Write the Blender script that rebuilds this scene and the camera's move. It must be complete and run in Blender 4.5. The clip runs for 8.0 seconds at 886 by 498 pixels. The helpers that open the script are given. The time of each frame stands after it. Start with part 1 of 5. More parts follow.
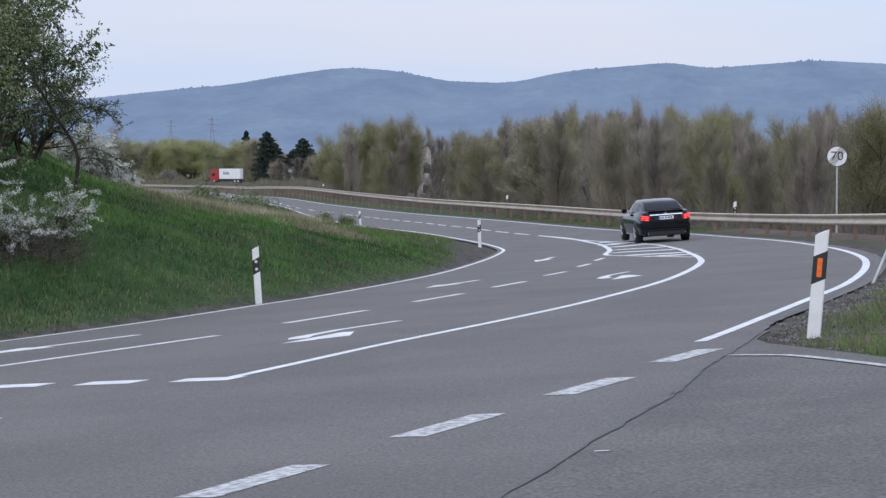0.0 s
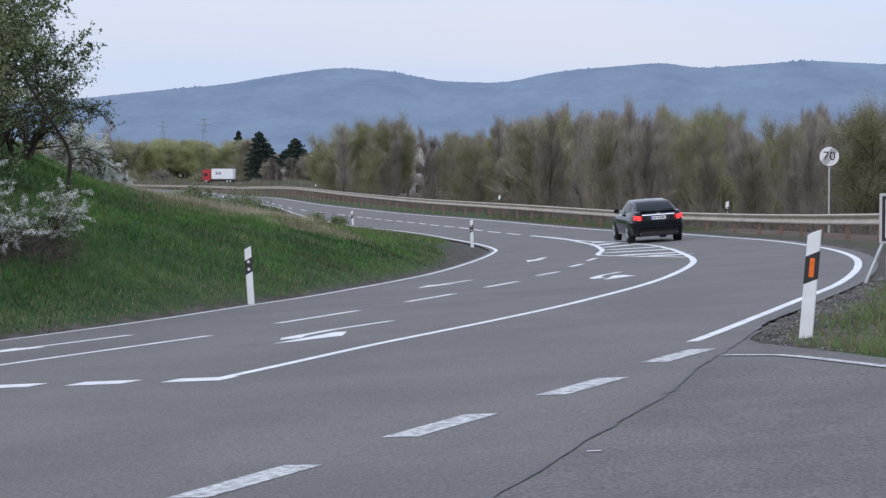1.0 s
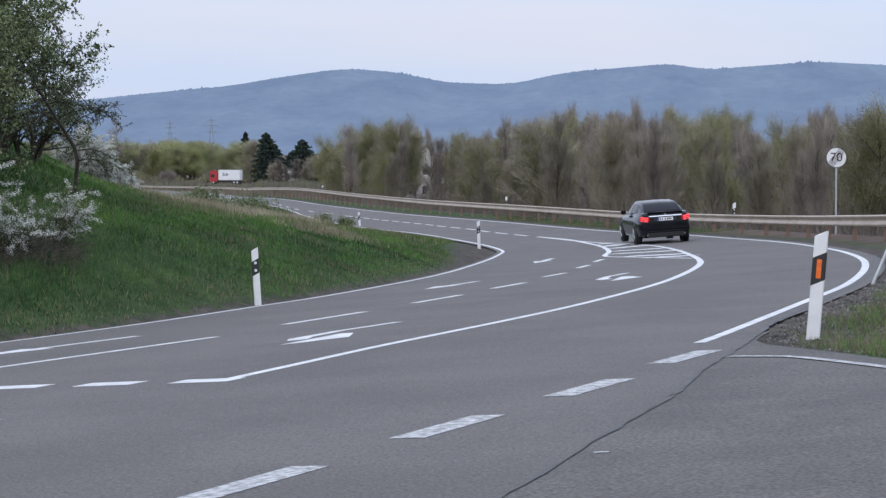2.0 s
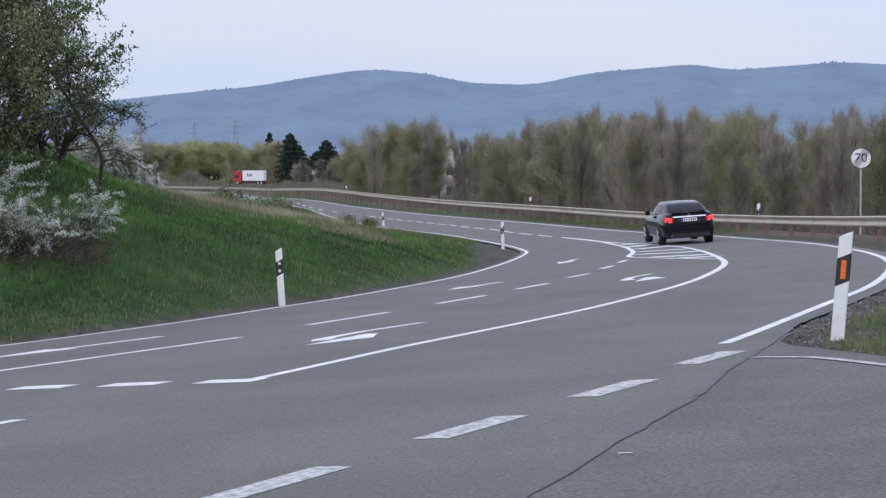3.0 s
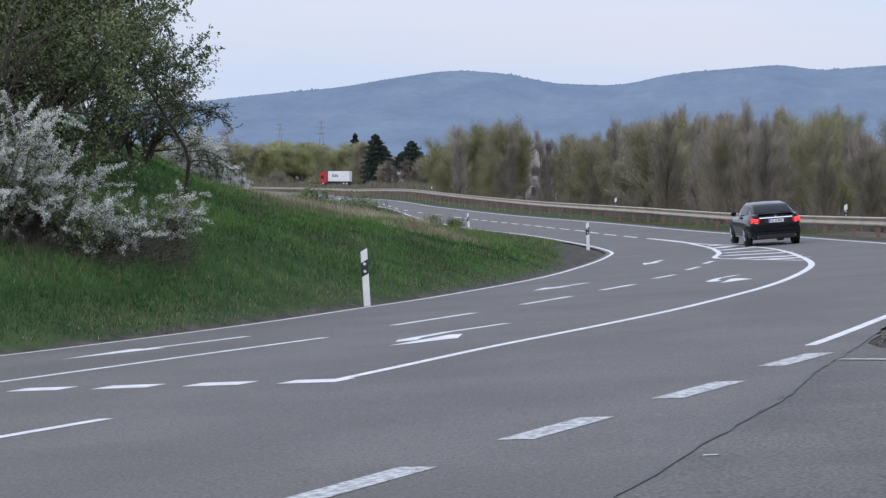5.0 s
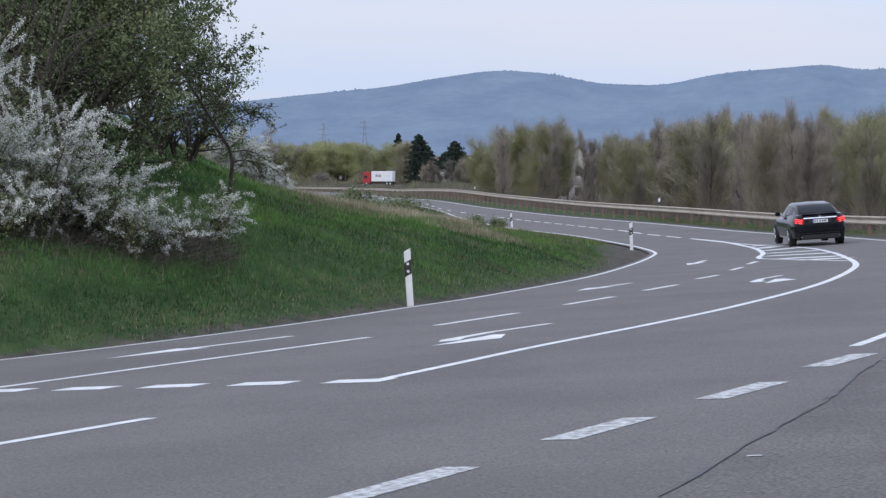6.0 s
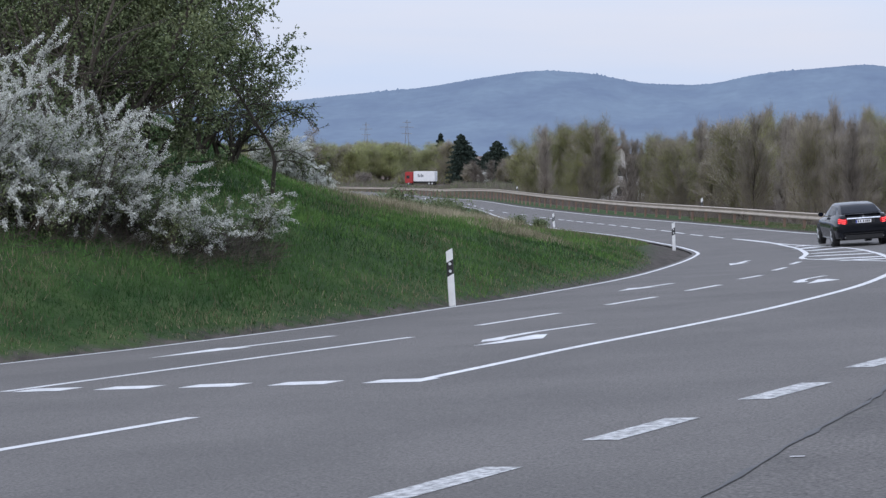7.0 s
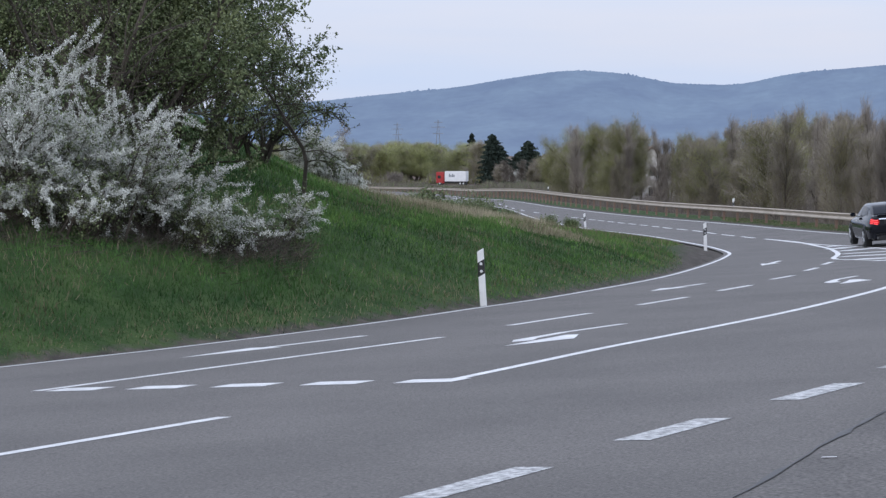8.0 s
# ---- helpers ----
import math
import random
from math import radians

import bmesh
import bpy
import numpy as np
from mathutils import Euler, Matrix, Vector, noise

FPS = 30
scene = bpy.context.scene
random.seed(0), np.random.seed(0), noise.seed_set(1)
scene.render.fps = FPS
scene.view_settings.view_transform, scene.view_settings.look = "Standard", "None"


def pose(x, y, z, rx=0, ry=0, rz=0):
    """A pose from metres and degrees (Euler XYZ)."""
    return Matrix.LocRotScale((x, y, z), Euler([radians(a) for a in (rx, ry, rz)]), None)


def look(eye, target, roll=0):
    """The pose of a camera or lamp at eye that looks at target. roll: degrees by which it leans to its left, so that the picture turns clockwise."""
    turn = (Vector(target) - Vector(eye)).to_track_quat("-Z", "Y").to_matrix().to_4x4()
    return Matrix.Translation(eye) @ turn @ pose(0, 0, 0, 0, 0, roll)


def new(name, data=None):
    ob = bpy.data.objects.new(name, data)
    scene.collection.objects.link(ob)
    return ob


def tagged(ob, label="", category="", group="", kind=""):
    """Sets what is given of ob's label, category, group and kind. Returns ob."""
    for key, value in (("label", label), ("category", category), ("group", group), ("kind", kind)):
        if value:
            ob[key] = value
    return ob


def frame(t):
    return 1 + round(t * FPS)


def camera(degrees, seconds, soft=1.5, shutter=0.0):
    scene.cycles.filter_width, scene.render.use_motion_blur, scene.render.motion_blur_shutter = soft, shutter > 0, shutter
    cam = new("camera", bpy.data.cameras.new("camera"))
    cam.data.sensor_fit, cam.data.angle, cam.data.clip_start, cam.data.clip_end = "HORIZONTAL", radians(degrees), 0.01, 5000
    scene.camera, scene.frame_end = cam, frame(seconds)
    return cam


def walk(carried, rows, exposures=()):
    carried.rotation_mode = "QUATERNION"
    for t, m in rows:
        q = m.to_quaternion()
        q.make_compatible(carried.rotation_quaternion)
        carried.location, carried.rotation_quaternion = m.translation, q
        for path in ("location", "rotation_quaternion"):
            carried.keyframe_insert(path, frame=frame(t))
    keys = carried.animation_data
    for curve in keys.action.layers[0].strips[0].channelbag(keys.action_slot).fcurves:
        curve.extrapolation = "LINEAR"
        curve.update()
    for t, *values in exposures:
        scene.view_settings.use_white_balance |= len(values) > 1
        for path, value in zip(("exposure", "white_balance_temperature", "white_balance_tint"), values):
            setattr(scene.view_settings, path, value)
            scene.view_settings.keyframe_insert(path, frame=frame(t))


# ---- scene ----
cam = camera(22.182, 8.0, soft=1.4)
EYE = 1.5
# seconds, turn to the left, tilt down, lean (degrees): a tripod pan
ROWS = [
    (0.0, 0.0, 2.626, 0.0), (0.5, 0.109, 2.626, 0.0), (1.0, 0.193, 2.624, 0.0), (1.5, 0.145, 2.607, 0.0),
    (3.0, -0.587, 2.579, 0.0), (3.5, -1.105, 2.566, 0.0), (4.0, -1.653, 2.562, 0.0), (4.5, -2.202, 2.561, 0.0),
    (6.0, -3.841, 2.560, 0.0), (6.5, -4.398, 2.559, 0.0), (7.0, -4.909, 2.561, 0.0), (7.5, -5.349, 2.561, 0.0),
    (8.0, -5.699, 2.561, 0.0),
]
walk(cam, [(t, pose(0, 0, EYE, 90.02 - tilt, lean, -turn)) for t, turn, tilt, lean in ROWS])

# ------------------------------------------------------------------ light
SUN_EL, SUN_AZ = radians(24), radians(200)
world = bpy.data.worlds.new("overcast_evening")
scene.world = world
world.use_nodes = True
wn, wl = world.node_tree.nodes, world.node_tree.links
sky = wn.new("ShaderNodeTexSky")
sky.sky_type, sky.sun_disc, sky.sun_elevation, sky.sun_rotation = "NISHITA", False, SUN_EL, SUN_AZ
sky.air_density, sky.dust_density = 1.0, 2.0
back = wn["Background"]
back.inputs["Strength"].default_value = 0.1
veil = wn.new("ShaderNodeMix")          # thin cloud over the whole sky
veil.data_type = "RGBA"
tc = wn.new("ShaderNodeTexCoord")
cl = wn.new("ShaderNodeTexNoise")
cl.inputs["Scale"].default_value, cl.inputs["Detail"].default_value = 3.0, 4.0
cmap = wn.new("ShaderNodeMapping")
cmap.inputs["Scale"].default_value = (1, 1, 9)
cr = wn.new("ShaderNodeValToRGB")
cr.color_ramp.elements[0].position, cr.color_ramp.elements[0].color = 0.35, (6.4, 7.5, 9.9, 1)
cr.color_ramp.elements[1].position, cr.color_ramp.elements[1].color = 0.7, (7.6, 7.9, 9.35, 1)
wl.new(tc.outputs["Generated"], cmap.inputs["Vector"])
wl.new(cmap.outputs["Vector"], cl.inputs["Vector"])
wl.new(cl.outputs["Fac"], cr.inputs["Fac"])
veil.inputs["Factor"].default_value = 0.9
wl.new(sky.outputs["Color"], veil.inputs["A"])
# an overcast sky is brighter overhead than at the horizon
sep = wn.new("ShaderNodeSeparateXYZ")
wl.new(tc.outputs["Generated"], sep.inputs[0])
lift = wn.new("ShaderNodeMapRange")
lift.inputs["From Min"].default_value, lift.inputs["From Max"].default_value = 0.05, 1.0
lift.inputs["To Min"].default_value, lift.inputs["To Max"].default_value = 1.0, 2.3
wl.new(sep.outputs["Z"], lift.inputs["Value"])
over = wn.new("ShaderNodeVectorMath")
over.operation = "SCALE"
wl.new(cr.outputs["Color"], over.inputs[0])
wl.new(lift.outputs["Result"], over.inputs["Scale"])
wl.new(over.outputs["Vector"], veil.inputs["B"])
wl.new(veil.outputs["Result"], back.inputs["Color"])
sun = new("sun", bpy.data.lights.new("sun", "SUN"))
sun.data.energy, sun.data.angle, sun.data.color = 0.6, radians(25), (1.0, 0.95, 0.9)
sun.matrix_world = look((0, 0, 60), Vector((0, 0, 60)) - Vector((math.sin(SUN_AZ) * math.cos(SUN_EL), math.cos(SUN_AZ) * math.cos(SUN_EL), math.sin(SUN_EL))))


# ------------------------------------------------------------------ materials
def mat(name, c1, c2, scale=8.0, rough=0.8, metal=0.0, bump=0.0, fine=0.0, island=0.0, rnd=0.0, spec=0.5, coat=0.0, emit=None, detail=5.0, fine_scale=60.0):
    """Two colours in noise at a large scale, grain at a fine one, with optional relief and per-piece variation."""
    m = bpy.data.materials.new(name)
    m.use_nodes = True
    n, l = m.node_tree.nodes, m.node_tree.links
    b = n["Principled BSDF"]
    b.inputs["Roughness"].default_value, b.inputs["Metallic"].default_value = rough, metal
    b.inputs["Specular IOR Level"].default_value = spec
    b.inputs["Coat Weight"].default_value = coat
    b.inputs["Coat Roughness"].default_value = 0.03
    co = n.new("ShaderNodeTexCoord")
    t1 = n.new("ShaderNodeTexNoise")
    t1.inputs["Scale"].default_value, t1.inputs["Detail"].default_value = scale, detail
    l.new(co.outputs["Object"], t1.inputs["Vector"])
    ramp = n.new("ShaderNodeValToRGB")
    ramp.color_ramp.elements[0].position, ramp.color_ramp.elements[0].color = 0.35, (*c1, 1)
    ramp.color_ramp.elements[1].position, ramp.color_ramp.elements[1].color = 0.65, (*c2, 1)
    l.new(t1.outputs["Fac"], ramp.inputs["Fac"])
    out = ramp.outputs["Color"]
    t2 = n.new("ShaderNodeTexNoise")
    t2.inputs["Scale"].default_value, t2.inputs["Detail"].default_value = fine_scale, 3.0
    l.new(co.outputs["Object"], t2.inputs["Vector"])

    def scaled(value, amount):
        mr = n.new("ShaderNodeMapRange")
        mr.inputs["To Min"].default_value, mr.inputs["To Max"].default_value = 1 - amount, 1 + amount
        l.new(value, mr.inputs["Value"])
        vm = n.new("ShaderNodeVectorMath")
        vm.operation = "SCALE"
        l.new(out, vm.inputs[0])
        l.new(mr.outputs["Result"], vm.inputs["Scale"])
        return vm.outputs["Vector"]
    if fine:
        out = scaled(t2.outputs["Fac"], fine)
    if island:
        out = scaled(n.new("ShaderNodeNewGeometry").outputs["Random Per Island"], island)
    if rnd:
        out = scaled(n.new("ShaderNodeObjectInfo").outputs["Random"], rnd)
    l.new(out, b.inputs["Base Color"])
    if bump:
        bn = n.new("ShaderNodeBump")
        bn.inputs["Strength"].default_value, bn.inputs["Distance"].default_value = bump, 0.02
        l.new(t2.outputs["Fac"], bn.inputs["Height"])
        l.new(bn.outputs["Normal"], b.inputs["Normal"])
    if emit:
        b.inputs["Emission Color"].default_value = (*emit[0], 1)
        b.inputs["Emission Strength"].default_value = emit[1]
    return m


M_ASPHALT = mat("asphalt", (0.094, 0.087, 0.080), (0.118, 0.109, 0.1), 0.5, 0.85, bump=0.6, fine=1.1, fine_scale=48)
M_ASPHALT2 = mat("asphalt_old", (0.086, 0.08, 0.0745), (0.116, 0.107, 0.099), 0.9, 0.9, bump=0.9, fine=1.2, fine_scale=40)
M_TAR = mat("tar", (0.03, 0.03, 0.03), (0.055, 0.054, 0.052), 3, 0.6, fine=0.3)
M_PAINT = mat("road_paint", (0.5, 0.5, 0.495), (0.68, 0.68, 0.67), 5.0, 0.6, fine=0.25, bump=0.3)
M_WORN = mat("worn_road_paint", (0.2, 0.2, 0.195), (0.55, 0.55, 0.54), 17.0, 0.75, fine=0.5, bump=0.5, fine_scale=70)
M_GRASS = mat("grass_blades", (0.026, 0.066, 0.020), (0.078, 0.15, 0.044), 0.4, 0.8, island=0.28, fine=0.5, fine_scale=2.2, spec=0.1)
M_BRIGHT_GRASS = mat("bright_grass", (0.072, 0.15, 0.036), (0.14, 0.245, 0.062), 0.8, 0.8, island=0.25, fine=0.4, fine_scale=2.2, spec=0.1)
M_STRAW = mat("straw", (0.25, 0.22, 0.15), (0.40, 0.355, 0.25), 0.8, 0.85, island=0.3, spec=0.15)
M_BRUSH = mat("brushwood", (0.12, 0.104, 0.09), (0.19, 0.166, 0.144), 0.4, 0.9, island=0.3, spec=0.1)
M_DRY = mat("dry_grass", (0.11, 0.097, 0.06), (0.24, 0.205, 0.135), 0.6, 0.85, island=0.35, spec=0.15)
M_WHITE = mat("white_plastic", (0.70, 0.70, 0.70), (0.78, 0.78, 0.77), 6, 0.45, fine=0.06)
M_BLACK = mat("black_plastic", (0.012, 0.012, 0.013), (0.02, 0.02, 0.021), 6, 0.45, fine=0.1)
M_REFLEX = mat("reflector", (0.55, 0.56, 0.58), (0.75, 0.75, 0.76), 30, 0.2, spec=0.8)
M_ORANGE = mat("orange_reflector", (0.75, 0.13, 0.01), (0.85, 0.18, 0.02), 40, 0.25, spec=0.7)
M_ZINC = mat("weathered_zinc", (0.40, 0.335, 0.265), (0.50, 0.43, 0.35), 1.5, 0.55, 0.35, fine=0.15)
M_RUST = mat("rusty_steel", (0.17, 0.105, 0.075), (0.26, 0.17, 0.13), 3, 0.7, 0.2, fine=0.25)
M_STEEL = mat("galvanised_steel", (0.42, 0.43, 0.44), (0.52, 0.53, 0.54), 4, 0.5, 0.5, fine=0.1)
M_BARK = mat("bark", (0.045, 0.036, 0.028), (0.095, 0.078, 0.06), 3, 0.9, fine=0.4, bump=0.6)
M_TWIG = mat("bare_twigs", (0.20, 0.178, 0.152), (0.305, 0.272, 0.234), 0.25, 0.9, island=0.35, rnd=0.3, spec=0.1)
M_BLOSSOM = mat("blossom", (0.42, 0.43, 0.39), (0.68, 0.685, 0.635), 1.3, 0.7, island=0.25, spec=0.2)
M_LEAF = mat("young_leaves", (0.095, 0.128, 0.055), (0.165, 0.19, 0.09), 0.8, 0.65, island=0.4, spec=0.25)
M_WILLOW = mat("willow_leaves", (0.17, 0.18, 0.07), (0.25, 0.25, 0.104), 0.3, 0.8, island=0.15, rnd=0.25, spec=0.2)
M_NEEDLE = mat("conifer_needles", (0.024, 0.038, 0.03), (0.044, 0.06, 0.046), 1.0, 0.8, island=0.35, spec=0.2)


def ground_material():
    m = bpy.data.materials.new("ground_soil_and_grass")
    m.use_nodes = True
    n, l = m.node_tree.nodes, m.node_tree.links
    b = n["Principled BSDF"]
    b.inputs["Roughness"].default_value = 0.95
    b.inputs["Specular IOR Level"].default_value = 0.15
    co = n.new("ShaderNodeTexCoord")

    def noi(scale, detail=5.0):
        t = n.new("ShaderNodeTexNoise")
        t.inputs["Scale"].default_value, t.inputs["Detail"].default_value = scale, detail
        l.new(co.outputs["Object"], t.inputs["Vector"])
        return t.outputs["Fac"]

    def ramp(v, p0, c0, p1, c1):
        r = n.new("ShaderNodeValToRGB")
        r.color_ramp.elements[0].position, r.color_ramp.elements[0].color = p0, (*c0, 1)
        r.color_ramp.elements[1].position, r.color_ramp.elements[1].color = p1, (*c1, 1)
        l.new(v, r.inputs["Fac"])
        return r.outputs["Color"]

    def mix(f, a, c):
        x = n.new("ShaderNodeMix")
        x.data_type = "RGBA"
        l.new(f, x.inputs["Factor"])
        l.new(a, x.inputs["A"])
        l.new(c, x.inputs["B"])
        return x.outputs["Result"]
    grass = ramp(noi(1.3), 0.35, (0.024, 0.05, 0.015), 0.68, (0.055, 0.085, 0.028))
    soil = ramp(noi(3.0), 0.35, (0.042, 0.037, 0.032), 0.68, (0.098, 0.085, 0.072))
    wood = ramp(noi(0.5), 0.35, (0.075, 0.056, 0.046), 0.68, (0.145, 0.10, 0.08))
    at = n.new("ShaderNodeAttribute")
    at.attribute_name = "bare"
    jit = n.new("ShaderNodeMath")
    jit.operation = "MULTIPLY_ADD"
    jit.inputs[1].default_value, jit.inputs[2].default_value = 0.9, -0.45
    l.new(noi(4.0), jit.inputs[0])
    add = n.new("ShaderNodeMath")
    add.use_clamp = True
    l.new(at.outputs["Fac"], add.inputs[0])
    l.new(jit.outputs[0], add.inputs[1])
    sharp = n.new("ShaderNodeMapRange")
    sharp.inputs["From Min"].default_value, sharp.inputs["From Max"].default_value = 0.35, 0.65
    l.new(add.outputs[0], sharp.inputs["Value"])
    at2 = n.new("ShaderNodeAttribute")
    at2.attribute_name = "wooded"
    l.new(mix(at2.outputs["Fac"], mix(sharp.outputs["Result"], grass, soil), wood), b.inputs["Base Color"])
    bn = n.new("ShaderNodeBump")
    bn.inputs["Strength"].default_value, bn.inputs["Distance"].default_value = 0.8, 0.05
    l.new(noi(18.0, 8.0), bn.inputs["Height"])
    l.new(bn.outputs["Normal"], b.inputs["Normal"])
    return m


M_GROUND = ground_material()


# ------------------------------------------------------------------ building helpers
def mesh_from(name, verts, faces, material=None, smooth=False):
    me = bpy.data.meshes.new(name)
    me.from_pydata([tuple(map(float, v)) for v in verts], [], [tuple(map(int, f)) for f in faces])
    if material:
        me.materials.append(material)
    if smooth:
        me.polygons.foreach_set("use_smooth", [True] * len(me.polygons))
    me.update()
    return me


def fast_mesh(name, verts, size, material):
    """Loose faces of `size` corners each from an array of corners."""
    verts = np.asarray(verts, dtype=np.float32).reshape(-1, 3)
    me = bpy.data.meshes.new(name)
    count = len(verts) // size
    me.vertices.add(len(verts))
    me.vertices.foreach_set("co", verts.ravel())
    me.loops.add(len(verts))
    me.loops.foreach_set("vertex_index", np.arange(len(verts), dtype=np.int32))
    me.polygons.add(count)
    me.polygons.foreach_set("loop_start", np.arange(count, dtype=np.int32) * size)
    me.update(calc_edges=True)
    me.materials.append(material)
    return me


def child(name, me, parent, label=""):
    ob = new(name, me)
    ob.parent = parent
    if label:
        ob["label"] = label
    return ob


def part(name, bm, material, parent, label=""):
    """Links a bmesh as one mesh object under a thing or a part."""
    me = bpy.data.meshes.new(name)
    bm.to_mesh(me)
    bm.free()
    me.materials.append(material)
    return child(name, me, parent, label)


def thing(name, m, label, category, group="", kind=""):
    e = new(name)
    e.empty_display_size = 0.2
    e.matrix_world = m
    return tagged(e, label, category, group, kind)


def box(bm, x0, y0, z0, x1, y1, z1, bevel=0.0):
    r = bmesh.ops.create_cube(bm, size=1.0, matrix=Matrix.Translation(((x0 + x1) / 2, (y0 + y1) / 2, (z0 + z1) / 2)) @ Matrix.Diagonal((x1 - x0, y1 - y0, z1 - z0, 1)))
    if bevel:
        es = list({e for v in r["verts"] for e in v.link_edges})
        bmesh.ops.bevel(bm, geom=es, offset=bevel, segments=2, affect="EDGES")
    return bm


def cyl(bm, p, q, r0, r1=None, n=10):
    p, q = Vector(p), Vector(q)
    m = Matrix.Translation((p + q) / 2) @ (q - p).to_track_quat("Z", "Y").to_matrix().to_4x4()
    bmesh.ops.create_cone(bm, cap_ends=True, segments=n, radius1=r0, radius2=r0 if r1 is None else r1, depth=(q - p).length, matrix=m)
    return bm


def shade_smooth(ob):
    ob.data.polygons.foreach_set("use_smooth", [True] * len(ob.data.polygons))
    return ob


def curve_through(points, step=1.0):
    """A Catmull-Rom line in the plan, at even steps."""
    p = np.array(points, float)
    p = np.vstack([2 * p[0] - p[1], p, 2 * p[-1] - p[-2]])
    out = []
    for i in range(1, len(p) - 2):
        a, b, c, d = p[i - 1:i + 3]
        for t in np.linspace(0, 1, 24, endpoint=False):
            out.append(0.5 * (2 * b + (c - a) * t + (2 * a - 5 * b + 4 * c - d) * t * t + (3 * b - a - 3 * c + d) * t ** 3))
    out = np.array(out + [p[-2]])
    s = np.r_[0, np.cumsum(np.linalg.norm(np.diff(out, axis=0), axis=1))]
    u = np.linspace(0, s[-1], max(2, int(s[-1] / step) + 1))
    return np.stack([np.interp(u, s, out[:, 0]), np.interp(u, s, out[:, 1])], 1)


def offset_line(line, d):
    """The line moved d metres to its right."""
    t = np.gradient(line, axis=0)
    t /= np.linalg.norm(t, axis=1)[:, None]
    return line + d * np.stack([t[:, 1], -t[:, 0]], 1)


def signed_distance(line, x, y):
    """Distance from the line, positive to its right."""
    x, y = np.asarray(x, float), np.asarray(y, float)
    best, side = np.full(x.shape, 1e9), np.ones(x.shape)
    for (ax, ay), (bx, by) in zip(line[:-1], line[1:]):
        ux, uy = bx - ax, by - ay
        k = np.clip(((x - ax) * ux + (y - ay) * uy) / (ux * ux + uy * uy), 0, 1)
        d = np.hypot(x - ax - k * ux, y - ay - k * uy)
        cr_ = (x - ax) * uy - (y - ay) * ux
        nearer = d < best - 1e-6
        best = np.where(nearer, d, best)
        side = np.where(nearer, np.where(cr_ >= 0, 1, -1), side)
    return best * side


def step01(a, b, v):
    t = np.clip((np.asarray(v, float) - a) / (b - a), 0, 1)
    return t * t * (3 - 2 * t)


# ------------------------------------------------------------------ the lie of the land
FALL_Y = np.array([0, 12, 20, 39, 60, 85, 114, 160, 285, 400, 640, 1000], float)
FALL_D = np.array([1.45, 1.72, 1.93, 2.5, 3.27, 3.93, 4.15, 4.42, 4.6, 5.6, 8.2, 9.6])
CAMBER = 0.07


def fall(y):
    h, d = np.diff(FALL_Y), np.diff(FALL_D) / np.diff(FALL_Y)
    m = np.r_[d[0], 2 * d[:-1] * d[1:] / (d[:-1] + d[1:]), d[-1]]
    y = np.clip(y, 0, 1000)
    i = np.clip(np.searchsorted(FALL_Y, y) - 1, 0, len(h) - 1)
    t = (y - FALL_Y[i]) / h[i]
    return (2 * t ** 3 - 3 * t * t + 1) * FALL_D[i] + (t ** 3 - 2 * t * t + t) * h[i] * m[i] + (3 * t * t - 2 * t ** 3) * FALL_D[i + 1] + (t ** 3 - t * t) * h[i] * m[i + 1]


def road_z(x, y):
    """Height of the banked carriageway, falling away from the junction."""
    return EYE - fall(y) + CAMBER * np.clip(x, -26, 14)


INNER = curve_through([(-40, -22), (-24, 3), (-14.5, 18), (-8.3, 27.3), (-6.5, 29.9), (-4.5, 34.0), (-3.15, 38.2), (-2.05, 42.1), (-0.62, 51.0), (0.85, 63.8), (1.95, 76.8), (2.15, 82), (1.7, 88.8), (0.75, 96.8), (-1.1, 109.8), (-5.0, 132), (-10.0, 168), (-16.4, 218), (-29, 285), (-56, 385), (-100, 500)])
OUTER = curve_through([(-18, -24), (-9, -6), (-3.2, 6.5), (-0.6, 12.2), (2.26, 20.3), (3.27, 23.4), (4.27, 26.6), (5.52, 30.7), (6.86, 36.6), (7.95, 43.2), (9.16, 53.4), (9.8, 63.4), (9.9, 73.5), (9.2, 84.4), (7.12, 95), (5.31, 106), (3.04, 121), (0.0, 139.7), (-4.1, 164), (-10.0, 200), (-22.5, 277), (-48, 380), (-92, 495)])
JOINT = curve_through([(-11.5, -24), (-6.6, -8), (-2.4, 3), (-1.1, 6.5), (0.2, 10.5), (0.62, 11.94), (0.94, 13.16), (1.39, 14.76), (1.66, 15.8), (1.95, 17.1), (2.48, 19.2), (2.86, 20.7), (3.39, 23.0)], 0.25)   # tar joint where the side road meets


INNER_ROUGH, OUTER_ROUGH = INNER[::3], OUTER[::3]


